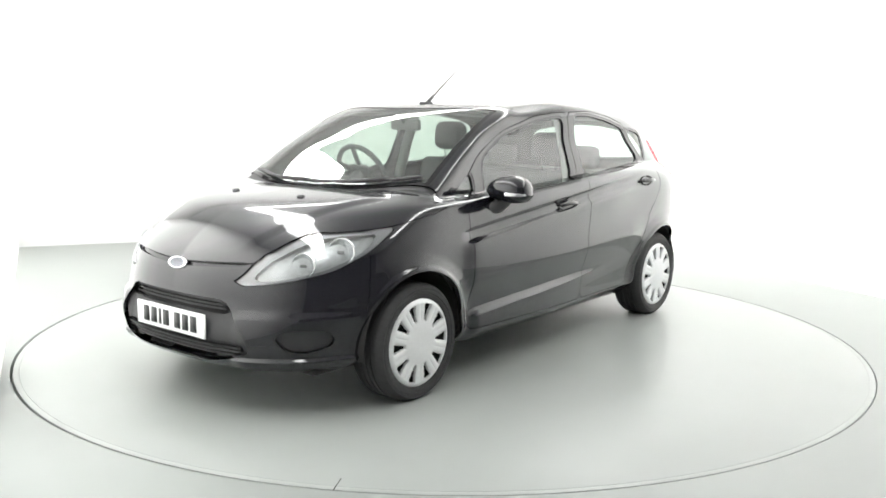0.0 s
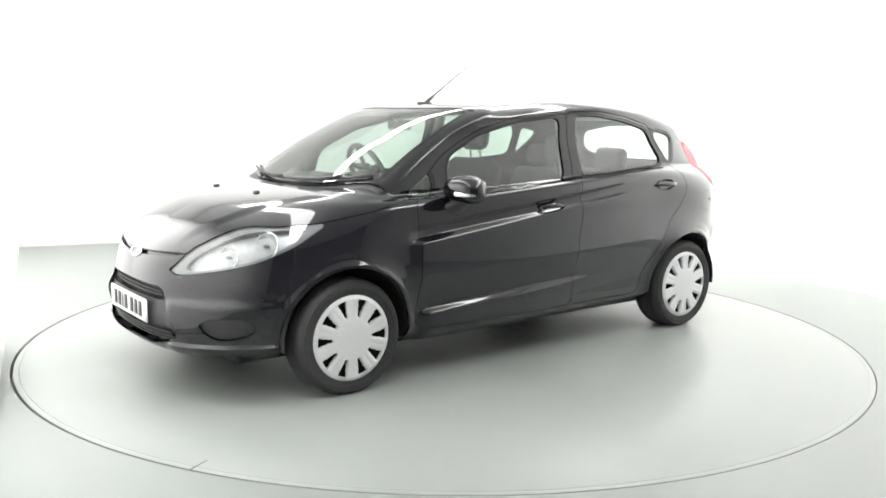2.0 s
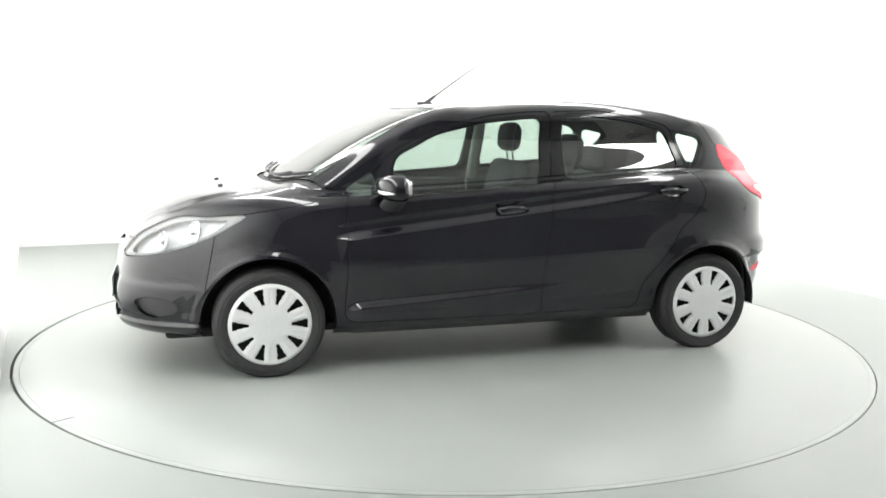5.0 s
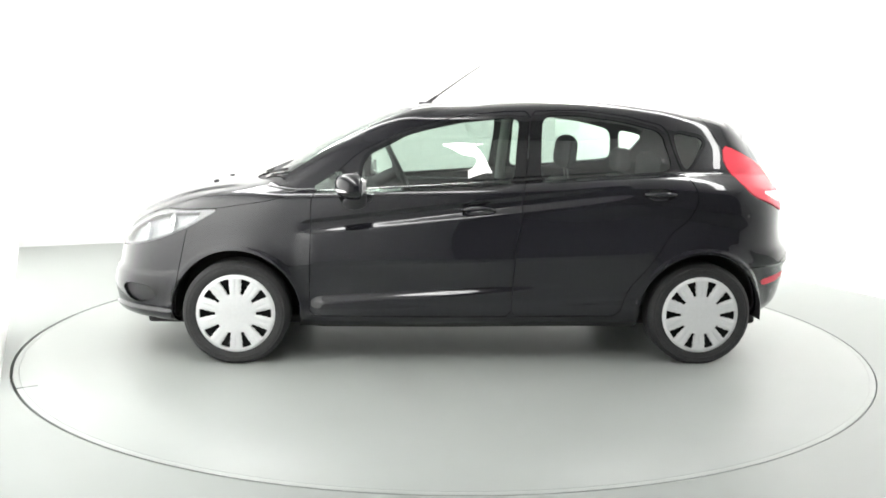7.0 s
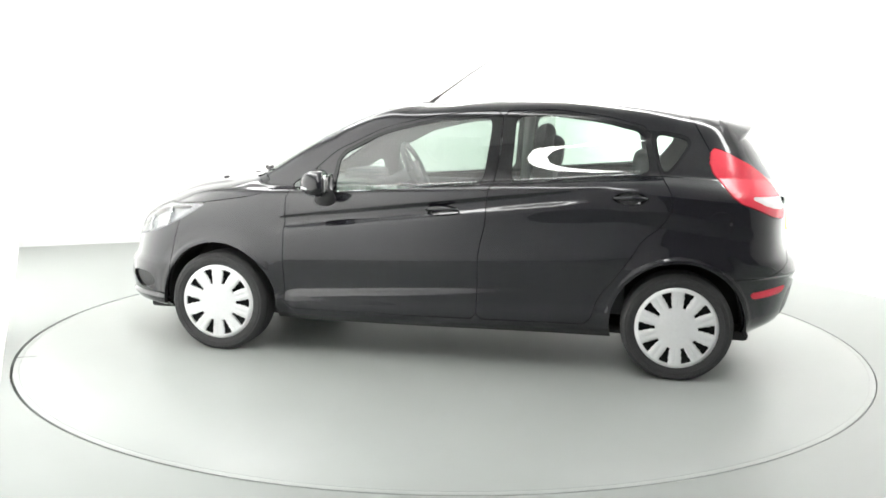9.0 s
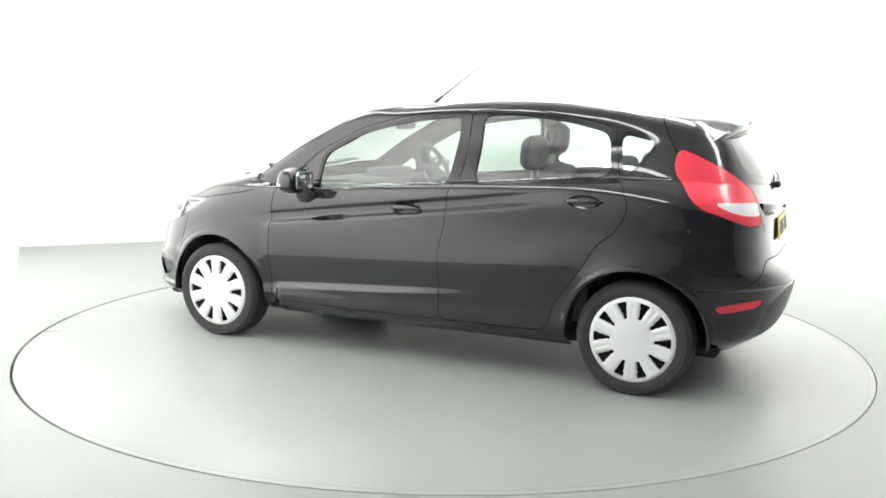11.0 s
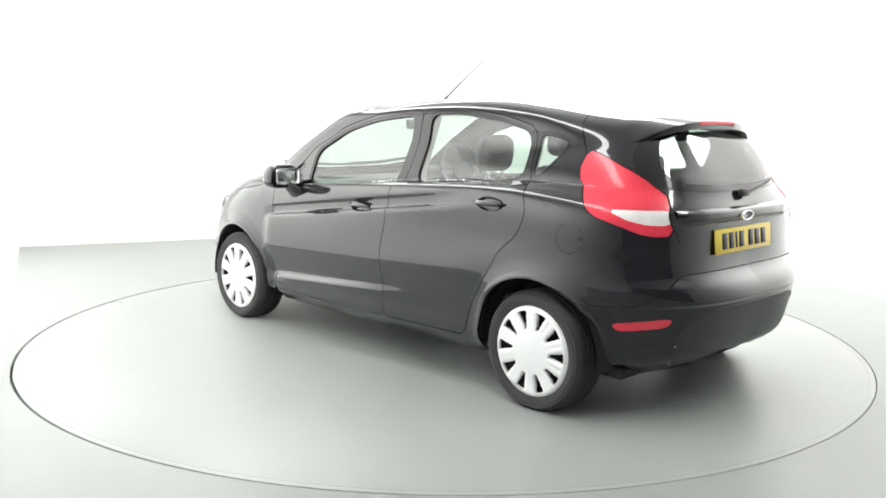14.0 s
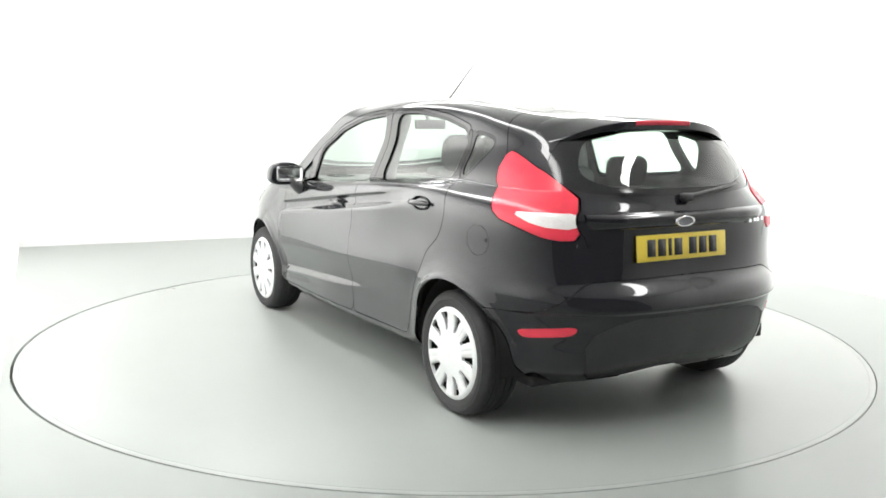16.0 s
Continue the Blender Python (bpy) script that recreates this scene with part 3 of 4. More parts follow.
M_YELLOWPLATE = mat("yellow_plate", (0.86, 0.66, 0.09), 0.3, noise_amt=0.04, noise_scale=60)
M_INK = mat("dark_plate_ink", (0.02, 0.02, 0.02), 0.4, noise_amt=0.1, noise_scale=80)
M_GLOSSBLACK = mat("gloss_black_trim", (0.01, 0.01, 0.011), 0.12, noise_amt=0.1, noise_scale=60)

car = new("hatchback_car")
tagged(car, "black five-door hatchback car with silver wheel covers", "car")
SK_A, SK_T = make_skin()
SK_L = classify(SK_A, SK_T)


def build_skin():
    A, T, L = SK_A, SK_T, SK_L
    is_ = lambda *n: np.isin(L, n)
    P = lambda name, keys, m, **k: panel(name, A, T, is_(*keys), m, k.pop("parent", car), **k)
    P("body_shell", ("shell", "fixed_frame_none"), M_PAINT)
    P("bonnet", ("bonnet",), M_PAINT)
    P("front_bumper", ("front_bumper",), M_PAINT)
    P("rear_bumper", ("rear_bumper",), M_PAINT)
    gate = P("tailgate", ("tailgate",), M_PAINT)
    P("cowl", ("cowl",), M_TRIM, offset=-0.012, label="matt black plastic cowl below the windscreen")
    P("windscreen", ("windscreen",), M_GLASS, offset=-0.003, rim=0.0, label="green-tinted laminated glass")
    P("windscreen_seal", ("screen_seal",), M_GLOSSBLACK, offset=-0.003, label="black border round the windscreen")
    P("rear_window", ("tailgate_glass",), M_GLASS, parent=gate, offset=-0.003, rim=0.0, label="green-tinted heated glass")
    P("rear_window_border", ("tailgate_glass_edge",), M_GLOSSBLACK, parent=gate, offset=-0.003, label="gloss black glass border")
    P("bumper_insert", ("insert",), M_TRIM, offset=-0.004, label="textured dark grey plastic insert")
    P("grille_surround", ("grille_frame",), M_TRIM, offset=-0.022, rim=0.02, label="black plastic grille surround")
    P("grille_slot", ("slot",), M_GLOSSBLACK, offset=-0.016, rim=0.01, label="narrow black slot below the bonnet")
    for sd in (1, -1):
        o = dict(sides=(sd,))
        P("front_wing", ("front_wing",), M_PAINT, **o)
        fd = P("front_door", ("front_door",), M_PAINT, **o)
        P("window_frame", ("front_frame",), M_GLOSSBLACK, parent=fd, offset=-0.002, label="black window frame", **o)
        P("window_pane", ("front_glass",), M_GLASS, parent=fd, offset=-0.010, rim=0.0, label="green-tinted door glass", **o)
        P("corner_pane", ("corner_glass",), M_GLASS, parent=fd, offset=-0.010, rim=0.0, label="small triangular green-tinted glass", **o)
        rd = P("rear_door", ("rear_door",), M_PAINT, **o)
        P("window_frame", ("rear_frame",), M_GLOSSBLACK, parent=rd, offset=-0.002, label="black window frame", **o)
        P("window_pane", ("rear_glass",), M_GLASS, parent=rd, offset=-0.010, rim=0.0, label="green-tinted door glass", **o)
        P("quarter_pane", ("quarter_glass",), M_GLASS, offset=-0.006, rim=0.0, label="small green-tinted quarter glass", **o)
        P("pillar_trim", ("fixed_frame",), M_GLOSSBLACK, offset=-0.002, label="gloss black pillar trim", **o)
        lamp = P("tail_lamp", ("tail_red",), M_RED, offset=0.003, rim=0.02, label="tall red tail lamp", **o)
        P("reversing_lens", ("tail_clear",), M_LENS, parent=lamp, offset=0.003, label="clear silver lens", **o)
        P("reflector", ("reflector",), M_RED, offset=0.001, label="slim red bumper reflector", **o)
        P("fog_recess", ("fog",), M_TRIM, offset=-0.018, rim=-0.018, label="black fog lamp recess", **o)
        hl = P("headlamp", ("head_lens", "head_edge"), M_CLEAR, offset=0.002, rim=0.0, label="clear swept-back headlamp", **o)
        P("lamp_bezel", ("head_edge",), M_LAMPGREY, parent=hl, offset=-0.010, rim=0.02, label="grey lamp bezel", **o)
        P("lamp_bowl", ("head_lens",), M_BOWL, parent=hl, offset=-0.035, rim=-0.025, label="bright silver reflector", **o)
        if sd > 0:
            flap = P("fuel_flap", ("fuel_flap",), M_PAINT, **o)
            q, n = skin_point((0, 2), FUEL[0] - 0.048, FUEL[1])
            m = Matrix.Translation(q) @ n.to_track_quat("Z", "Y").to_matrix().to_4x4()
            part("flap_lock", box_bm(-0.007, 0.007, -0.008, 0.008, -0.004, 0.002, 0.002, 2, m=m), M_GAP, flap, "small dark lock in the flap")
        else:
            P("quarter_skin", ("fuel_flap", "fuel_gap"), M_PAINT, rim=0.0, **o)
    # liner that closes the seams from behind
    solid = ~is_("hole", "front_glass", "corner_glass", "rear_glass", "quarter_glass", "windscreen", "tailgate_glass", "head_lens", "head_edge", "grille", "fog")
    panel("inner_shell", A, T, solid, M_GAP, car, offset=-0.024, rim=0.0)
    panel("grille_back", A, T, is_("grille"), M_UNDER, car, offset=-0.045, rim=-0.035)


def skin_point(axis_pair, a, b, near=1):
    """Nearest skin vertex in a projection: returns place and normal."""
    i, j = axis_pair
    d = (SK_A[:, i] - a) ** 2 + (SK_A[:, j] - b) ** 2
    if axis_pair == (1, 2):
        d = d + (np.sign(SK_A[:, 0]) != near) * 9
    if axis_pair == (0, 1):
        d = d + (SK_A[:, 2] < (0.8 if a > 0 else 1.17)) * 9
    k = int(np.argmin(d))
    return Vector(SK_A[k, :3]), Vector(SK_A[k, 3:]).normalized()


def roof_z(x, y):
    """Height of the upper skin, by the tangent plane at its nearest vertex."""
    p, n = skin_point((0, 1), x, y)
    return p.z - (n.x * (x - p.x) + n.y * (y - p.y)) / max(n.z, 0.2)


build_skin()


# ---- wheels ----
def build_wheel():
    """A wheel at the origin, its outer face towards +y."""
    root = new("wheel")
    R = TYRE_R
    prof = [(0.185, -0.165), (0.205, -0.180), (0.240, -0.188), (0.265, -0.180), (R - 0.004, -0.160), (R, -0.148)]
    for k in range(4):
        y0 = -0.142 + k * 0.030
        prof += [(R, y0), (R - 0.006, y0 + 0.002), (R - 0.006, y0 + 0.006), (R, y0 + 0.008)]
    prof += [(R, -0.024), (R - 0.005, -0.012), (R - 0.015, 0.000), (0.258, 0.009), (0.248, 0.0085), (0.246, 0.011), (0.236, 0.011), (0.234, 0.008), (0.219, 0.007), (0.209, 0.000), (0.200, -0.006), (0.195, -0.03)]
    vs, fs = lathe(prof, 72)
    vs = [(x, y, max(z, -WHEEL_Z)) for x, y, z in vs]
    raw("tyre", vs, fs, M_RUBBER, root, "black rubber tyre with worn tread", sharp=40)
    vs, fs = lathe([(0.03, -0.045), (0.10, -0.050), (0.16, -0.040), (0.198, -0.022), (0.198, -0.15), (0.185, -0.16), (0.03, -0.10)], 48)
    raw("steel_rim", vs, fs, M_UNDER, root, "black steel rim")
    # cover: ten spokes round a plain dome, slots between them
    radii = [0.0, 0.03, 0.06, 0.085, 0.098, 0.106, 0.114, 0.123, 0.135, 0.150, 0.164, 0.174, 0.181, 0.188, 0.196, 0.203, 0.207, 0.2085]
    n, m = 10, 24
    vs, keep = [], []
    for i, r in enumerate(radii):
        for k in range(n * m):
            a = 2 * math.pi * (k / (n * m)) + math.pi / 2
            ph = abs((k % m) / m - 0.5) * 2          # 0 in the slot's middle, 1 in the spoke's
            half = 0.18 + 0.24 * (r - 0.10) / 0.08
            y = 0.012 + 0.006 * math.cos(min(1, r / 0.12) * math.pi / 2) - 0.012 * max(0, (r - 0.185) / 0.0235) ** 2
            if 0.100 < r < 0.190:
                w = min(1, (r - 0.100) / 0.02, (0.190 - r) / 0.01)
                y -= 0.006 * w * (1 - min(1, max(0, (ph - half) / 0.22)))
                y -= 0.0025 * w * max(0, 1 - abs(ph - 1) / 0.14)
            vs.append((r * math.cos(a), y, r * math.sin(a)))
    fs = []
    N = n * m
    gone = set()
    for i in range(len(radii) - 1):
        rm = (radii[i] + radii[i + 1]) / 2
        for k in range(N):
            ph = abs(((k % m) + 0.5) / m - 0.5) * 2
            half = 0.18 + 0.24 * (rm - 0.10) / 0.08
            if 0.108 < rm < 0.185 and ph < half:
                gone.add((i, k))
                continue
            fs.append((i * N + k, (i + 1) * N + k, (i + 1) * N + (k + 1) % N, i * N + (k + 1) % N))
    # slot walls
    back = {}

    def low(q):
        if q not in back:
            back[q] = len(vs)
            x, y, z = vs[q]
            vs.append((x, y - 0.014, z))
        return back[q]

    for i, k in sorted(gone):
        k1 = (k + 1) % N
        for (di, dk), (p, q) in {(-1, 0): ((i, k), (i, k1)), (1, 0): ((i + 1, k1), (i + 1, k)), (0, -1): ((i + 1, k), (i, k)), (0, 1): ((i, k1), (i + 1, k1))}.items():
            if (i + di, (k + dk) % N) not in gone:
                p_, q_ = p[0] * N + p[1], q[0] * N + q[1]
                fs.append((p_, q_, low(q_), low(p_)))
    raw("wheel_cover", vs, fs, M_COVER, root, "silver plastic wheel cover with ten slots", sharp=30)
    # wheel bolts of the cover's middle stay hidden; brake disc behind
    vs, fs = lathe([(0.04, -0.075), (0.125, -0.075), (0.125, -0.095), (0.04, -0.095)], 40)
    raw("brake_disc", vs, fs, M_SATIN, root, "grey steel brake disc")
    return root


def build_wheels():
    first = build_wheel()
    first.parent = car
    first.matrix_basis = pose(WHEEL_X, WHEEL_Y, WHEEL_Z)
    for x, sd in ((-WHEEL_X, 1), (WHEEL_X, -1), (-WHEEL_X, -1)):
        w = copy_thing(first, pose(x, sd * WHEEL_Y, WHEEL_Z, 0, 0, 0 if sd > 0 else 180))
        w.parent = car


build_wheels()


# ---- underside and wheel housings ----
def build_under():
    bm = box_bm(-1.62, 1.75, -0.66, 0.66, 0.185, 0.235, 0.02)
    part("floor_pan", bm, M_UNDER, car, "dark underbody")
    for xw in (WHEEL_X, -WHEEL_X):
        for sd in (1, -1):
            vs, fs = [], []
            n = 28
            for i in range(n + 1):
                a = math.pi * (-0.03 + 1.06 * i / n)
                r = ARCH_R + 0.004
                for y in (0.50, 0.60, 0.70, 0.80):
                    vs.append((xw + r * math.cos(a), sd * y, WHEEL_Z + r * math.sin(a)))
                vs.append((xw, sd * 0.50, WHEEL_Z))
            for i in range(n):
                for q in range(3):
                    fs.append((i * 5 + q, i * 5 + q + 1, i * 5 + 5 + q + 1, i * 5 + 5 + q))
                fs.append((i * 5, i * 5 + 5, i * 5 + 9, i * 5 + 4))
            raw("wheel_housing", vs, fs, M_UNDER, car, "black plastic wheel arch liner")
    part("silencer", box_bm(-1.72, -1.42, -0.55, -0.10, 0.20, 0.33, 0.05, 4), M_SATIN, car, "grey steel exhaust silencer")
    part("rear_axle", box_bm(-1.29, -1.19, -0.62, 0.62, 0.20, 0.28, 0.03), M_UNDER, car, "black torsion beam axle")


build_under()


# ---- cabin ----
def lump(name, x0, x1, y0, y1, z0, z1, bevel, parent, material, label="", lean=0.0, seg=4):
    m = Matrix.Translation(((x0 + x1) / 2, (y0 + y1) / 2, z0)) @ Matrix.Rotation(radians(lean), 4, "Y") @ Matrix.Translation((-(x0 + x1) / 2, -(y0 + y1) / 2, -z0))
    return part(name, box_bm(x0, x1, y0, y1, z0, z1, bevel, seg, m=m), material, parent, label)


def build_cabin():
    for y, dx, dz in ((0.36, -0.30, 0.0), (-0.36, -0.195, 0.06)):
        seat = new("front_seat")
        seat.parent = car
        tagged(seat, "dark grey fabric front seat")
        lump("seat_cushion", -0.10 + dx, 0.42 + dx, y - 0.25, y + 0.25, 0.34, 0.52, 0.06, seat, M_SEAT)
        lump("backrest", -0.19 + dx, -0.05 + dx, y - 0.235, y + 0.235, 0.46, 1.00 + dz, 0.06, seat, M_SEAT, lean=-16)
        lump("headrest", -0.31 + dx, -0.20 + dx, y - 0.125, y + 0.125, 1.035 + dz, 1.225 + dz, 0.06, seat, M_SEAT, lean=-6)
        for dy in (-0.05, 0.05):
            part("headrest_post", tube_bm([(-0.285 + dx, y + dy, 0.94 + dz), (-0.26 + dx, y + dy, 1.08 + dz)], 0.006), M_SATIN, seat)
    bench = new("rear_bench")
    bench.parent = car
    tagged(bench, "dark grey fabric rear bench")
    lump("seat_cushion", -0.92, -0.45, -0.60, 0.60, 0.32, 0.50, 0.06, bench, M_SEAT)
    lump("backrest", -1.02, -0.88, -0.60, 0.60, 0.46, 0.98, 0.06, bench, M_SEAT, lean=-16)
    for y in (0.33, -0.33):
        lump("headrest", -1.10, -1.00, y - 0.12, y + 0.12, 0.975, 1.13, 0.045, bench, M_SEAT, lean=-6)
    dash = lump("dashboard", 0.58, 1.06, -0.66, 0.66, 0.60, 0.915, 0.07, car, M_DASH, "dark grey plastic dashboard")
    lump("instrument_hood", 0.62, 0.84, -0.56, -0.20, 0.88, 0.972, 0.04, dash, M_DASH)
    lump("centre_stack", 0.52, 0.75, -0.14, 0.14, 0.55, 0.90, 0.04, dash, M_DASH)
    # steering wheel on the right-hand side
    st = new("steering_wheel")
    st.parent = car
    bm = bmesh.new()
    ring = [(0.185 * math.cos(a), 0.185 * math.sin(a), 0) for a in (2 * math.pi * i / 40 for i in range(41))]
    tube_bm(ring, 0.016, 10, bm)
    part("steering_rim", bm, M_DASH, st)
    part("hub", box_bm(-0.075, 0.075, -0.065, 0.065, -0.03, 0.01, 0.02, 3), M_DASH, st)
    for a in (200, 340, 270):
        part("spoke", box_bm(0.05, 0.18, -0.018, 0.018, -0.012, 0.002, 0.005, m=pose(0, 0, 0, 0, 0, a)), M_DASH, st)
    st.matrix_basis = pose(0.39, -0.37, 0.965) @ pose(0, 0, 0, 0, -64, 0) @ pose(0, 0, 0, 0, 0, 90)
    part("steering_column", tube_bm([(0.40, -0.37, 0.96), (0.66, -0.37, 0.83)], 0.04), M_DASH, car)
    # door cards below the glass
    for sd in (1, -1):
        for x0, x1 in ((-0.20, 0.80), (-0.98, -0.26)):
            part("door_card", box_bm(x0, x1, min(sd * 0.66, sd * 0.70), max(sd * 0.66, sd * 0.70), 0.30, 0.90, 0.012), M_DASH, car, "dark grey plastic door card")
        part("pillar_cover", tube_bm([(-0.30, sd * 0.685, 0.90), (-0.315, sd * 0.64, 1.10), (-0.335, sd * 0.575, 1.32)], 0.035), M_HEADLINING, car, "grey inner pillar cover")
    part("parcel_shelf", box_bm(-1.62, -1.10, -0.60, 0.60, 0.925, 0.945, 0.006), M_DASH, car, "dark parcel shelf")
    # roof lining under the roof skin
    keep = (SK_L == "shell") & (SK_A[SK_T, 2].mean(1) > 1.335) | ((SK_L == "tailgate") & (SK_A[SK_T, 2].mean(1) > 1.33))
    panel("headlining", SK_A, SK_T, keep, M_HEADLINING, car, offset=-0.032, rim=0.0, label="grey fabric headlining")
    mi = part("rear_view_mirror", box_bm(0.40, 0.425, -0.11, 0.11, 1.235, 1.295, 0.012, 3), M_DASH, car, "black interior mirror")
    part("mirror_stalk", tube_bm([(0.43, 0, 1.28), (0.47, 0, 1.325)], 0.010), M_DASH, mi)


build_cabin()


# ---- fittings on the skin ----
def on_skin(p, n, up=(0, 0, 1)):
    """A frame whose z axis leaves the skin, x axis level."""
    z = n.normalized()
    x = Vector(up).cross(z).normalized()
    y = z.cross(x)
    m = Matrix((x, y, z)).transposed().to_4x4()
    m.translation = p
    return m


def build_handle(x, z, sd):
    p, n = skin_point((0, 2), x, z)
    bm = bmesh.new()
    # cup: dished oval behind the grip
    k, rings = 32, [(1.0, 0.0015), (0.93, 0.0005), (0.75, -0.004), (0.4, -0.008), (0.02, -0.010)]
    loops = []
    for s, d in rings:
        loops.append([bm.verts.new((0.082 * s * math.cos(2 * math.pi * i / k), 0.033 * s * math.sin(2 * math.pi * i / k), d + 0.004)) for i in range(k)])
    for a, b in zip(loops, loops[1:]):
        for i in range(k):
            bm.faces.new((a[i], a[(i + 1) % k], b[(i + 1) % k], b[i]))
    m = on_skin(p, n)
    flip = Matrix.Diagonal((1, sd, 1, 1))
    bmesh.ops.transform(bm, matrix=flip @ m, verts=bm.verts)
    bmesh.ops.recalc_face_normals(bm, faces=bm.faces)
    return bm, flip @ m


def grip_bm(m):
    pts = []
    bm = bmesh.new()
    n = 15
    loops = []
    for i in range(n):
        t = i / (n - 1)
        x = -0.090 + 0.180 * t
        h = 0.010 + 0.030 * math.sin(math.pi * t) ** 0.6
        w = 0.0125 * (0.55 + 0.45 * math.sin(math.pi * t))
        loops.append([bm.verts.new((x, w * math.cos(a) + 0.001, h + 0.007 * math.sin(a))) for a in (2 * math.pi * q / 12 for q in range(12))])
    for a, b in zip(loops, loops[1:]):
        for q in range(12):
            bm.faces.new((a[q], a[(q + 1) % 12], b[(q + 1) % 12], b[q]))
    bm.faces.new(loops[0])
    bm.faces.new(loops[-1])
    bmesh.ops.transform(bm, matrix=m, verts=bm.verts)
    bmesh.ops.recalc_face_normals(bm, faces=bm.faces)
    return bm


def build_mirror(sd):
    root = new("door_mirror")
    root.parent = car
    tagged(root, "black door mirror with a clear indicator strip")
    bm = bmesh.new()
    bmesh.ops.create_uvsphere(bm, u_segments=32, v_segments=20, radius=1.0)
    for v in bm.verts:
        x, y, z = v.co
        fx = math.copysign(abs(x) ** 0.8, x)
        if fx < -0.25:
            fx = -0.25 + (fx + 0.25) * 0.12
        z2 = math.copysign(abs(z) ** 0.85, z)
        v.co = Vector((fx * 0.098, math.copysign(abs(y) ** 0.8, y) * 0.118 * (1 - 0.12 * z2), z2 * 0.068 * (1 + 0.16 * y * 1.0)))
    m = Matrix.Diagonal((1, sd, 1, 1)) @ pose(0.620, 0.890, 0.960, 0, 0, 8)
    bmesh.ops.transform(bm, matrix=m, verts=bm.verts)
    bmesh.ops.recalc_face_normals(bm, faces=bm.faces)
    part("housing", bm, M_PAINT, root)
    part("mirror_glass", box_bm(-0.0375, -0.0355, -0.084, 0.084, -0.046, 0.046, 0.02, 3, m=m), M_CHROME, root, "silver mirror glass")
    # indicator strip across the front of the housing
    vs, fs = [], []
    n = 14
    for i in range(n + 1):
        a = radians(5 + 75 * i / n)
        for z, k in ((-0.030, 0.97), (-0.026, 1.02), (-0.016, 1.02), (-0.011, 0.97)):
            vs.append(m @ Vector((0.100 * k * math.cos(a) ** 0.8 if math.cos(a) > 0 else 0.0, 0.115 * k * math.copysign(abs(math.sin(a)) ** 0.8, math.sin(a)), z)))
    for i in range(n):
        for q in range(3):
            fs.append((i * 4 + q, i * 4 + q + 1, i * 4 + 5 + q, i * 4 + 4 + q))
    raw("indicator_lens", vs, fs, M_REFLECT, root, "clear indicator lens")
    bm = bmesh.new()
    loops = []
    for t in (0, 0.25, 0.5, 0.75, 1.0):
        c = Vector((0.60 + 0.03 * (1 - t), 0.765 + 0.11 * t, 0.845 + 0.070 * t ** 1.5))
        rx, rz = 0.075 - 0.03 * t, 0.045 - 0.018 * t
        loops.append([bm.verts.new(c + Vector((rx * math.cos(a), 0, rz * math.sin(a)))) for a in (2 * math.pi * q / 16 for q in range(16))])
    for a, b in zip(loops, loops[1:]):
        for q in range(16):
            bm.faces.new((a[q], a[(q + 1) % 16], b[(q + 1) % 16], b[q]))
    bm.faces.new(loops[0])
    bm.faces.new(loops[-1])
    bmesh.ops.transform(bm, matrix=Matrix.Diagonal((1, sd, 1, 1)), verts=bm.verts)
    bmesh.ops.recalc_face_normals(bm, faces=bm.faces)
    part("mirror_foot", bm, M_TRIM, root, "matt black mirror foot")


def oval(name, m, a, b, depth, material, parent, label=""):
    bm = bmesh.new()
    k = 40
    loops = []
    for s, d in ((1.0, 0), (1.0, depth * 0.6), (0.94, depth), (0.80, depth), (0.76, depth * 0.7), (0.01, depth * 0.7)):
        loops.append([bm.verts.new((a * s * math.cos(2 * math.pi * i / k), b * s * math.sin(2 * math.pi * i / k), d)) for i in range(k)])
    for p, q in zip(loops, loops[1:]):
        for i in range(k):
            bm.faces.new((p[i], p[(i + 1) % k], q[(i + 1) % k], q[i]))
    bmesh.ops.transform(bm, matrix=m, verts=bm.verts)
    bmesh.ops.recalc_face_normals(bm, faces=bm.faces)
    return part(name, bm, material, parent, label)


def build_plate(name, centre, lean, material, yaw, label):
    m = pose(*centre, 0, 0, yaw) @ pose(0, 0, 0, 0, lean, 0)
    pl = part(name, box_bm(-0.004, 0.004, -0.26, 0.26, -0.0555, 0.0555, 0.003, 2, m=m), material, car, label)
    # the registration as seven plain bars
    y = -0.205
    for i in range(7):
        w = 0.046 if i != 2 else 0.020
        part("plate_bar", box_bm(0.0042, 0.0052, y, y + w, -0.036, 0.036, m=m), M_INK, pl)
        y += w + (0.014 if i != 3 else 0.040)
    return pl


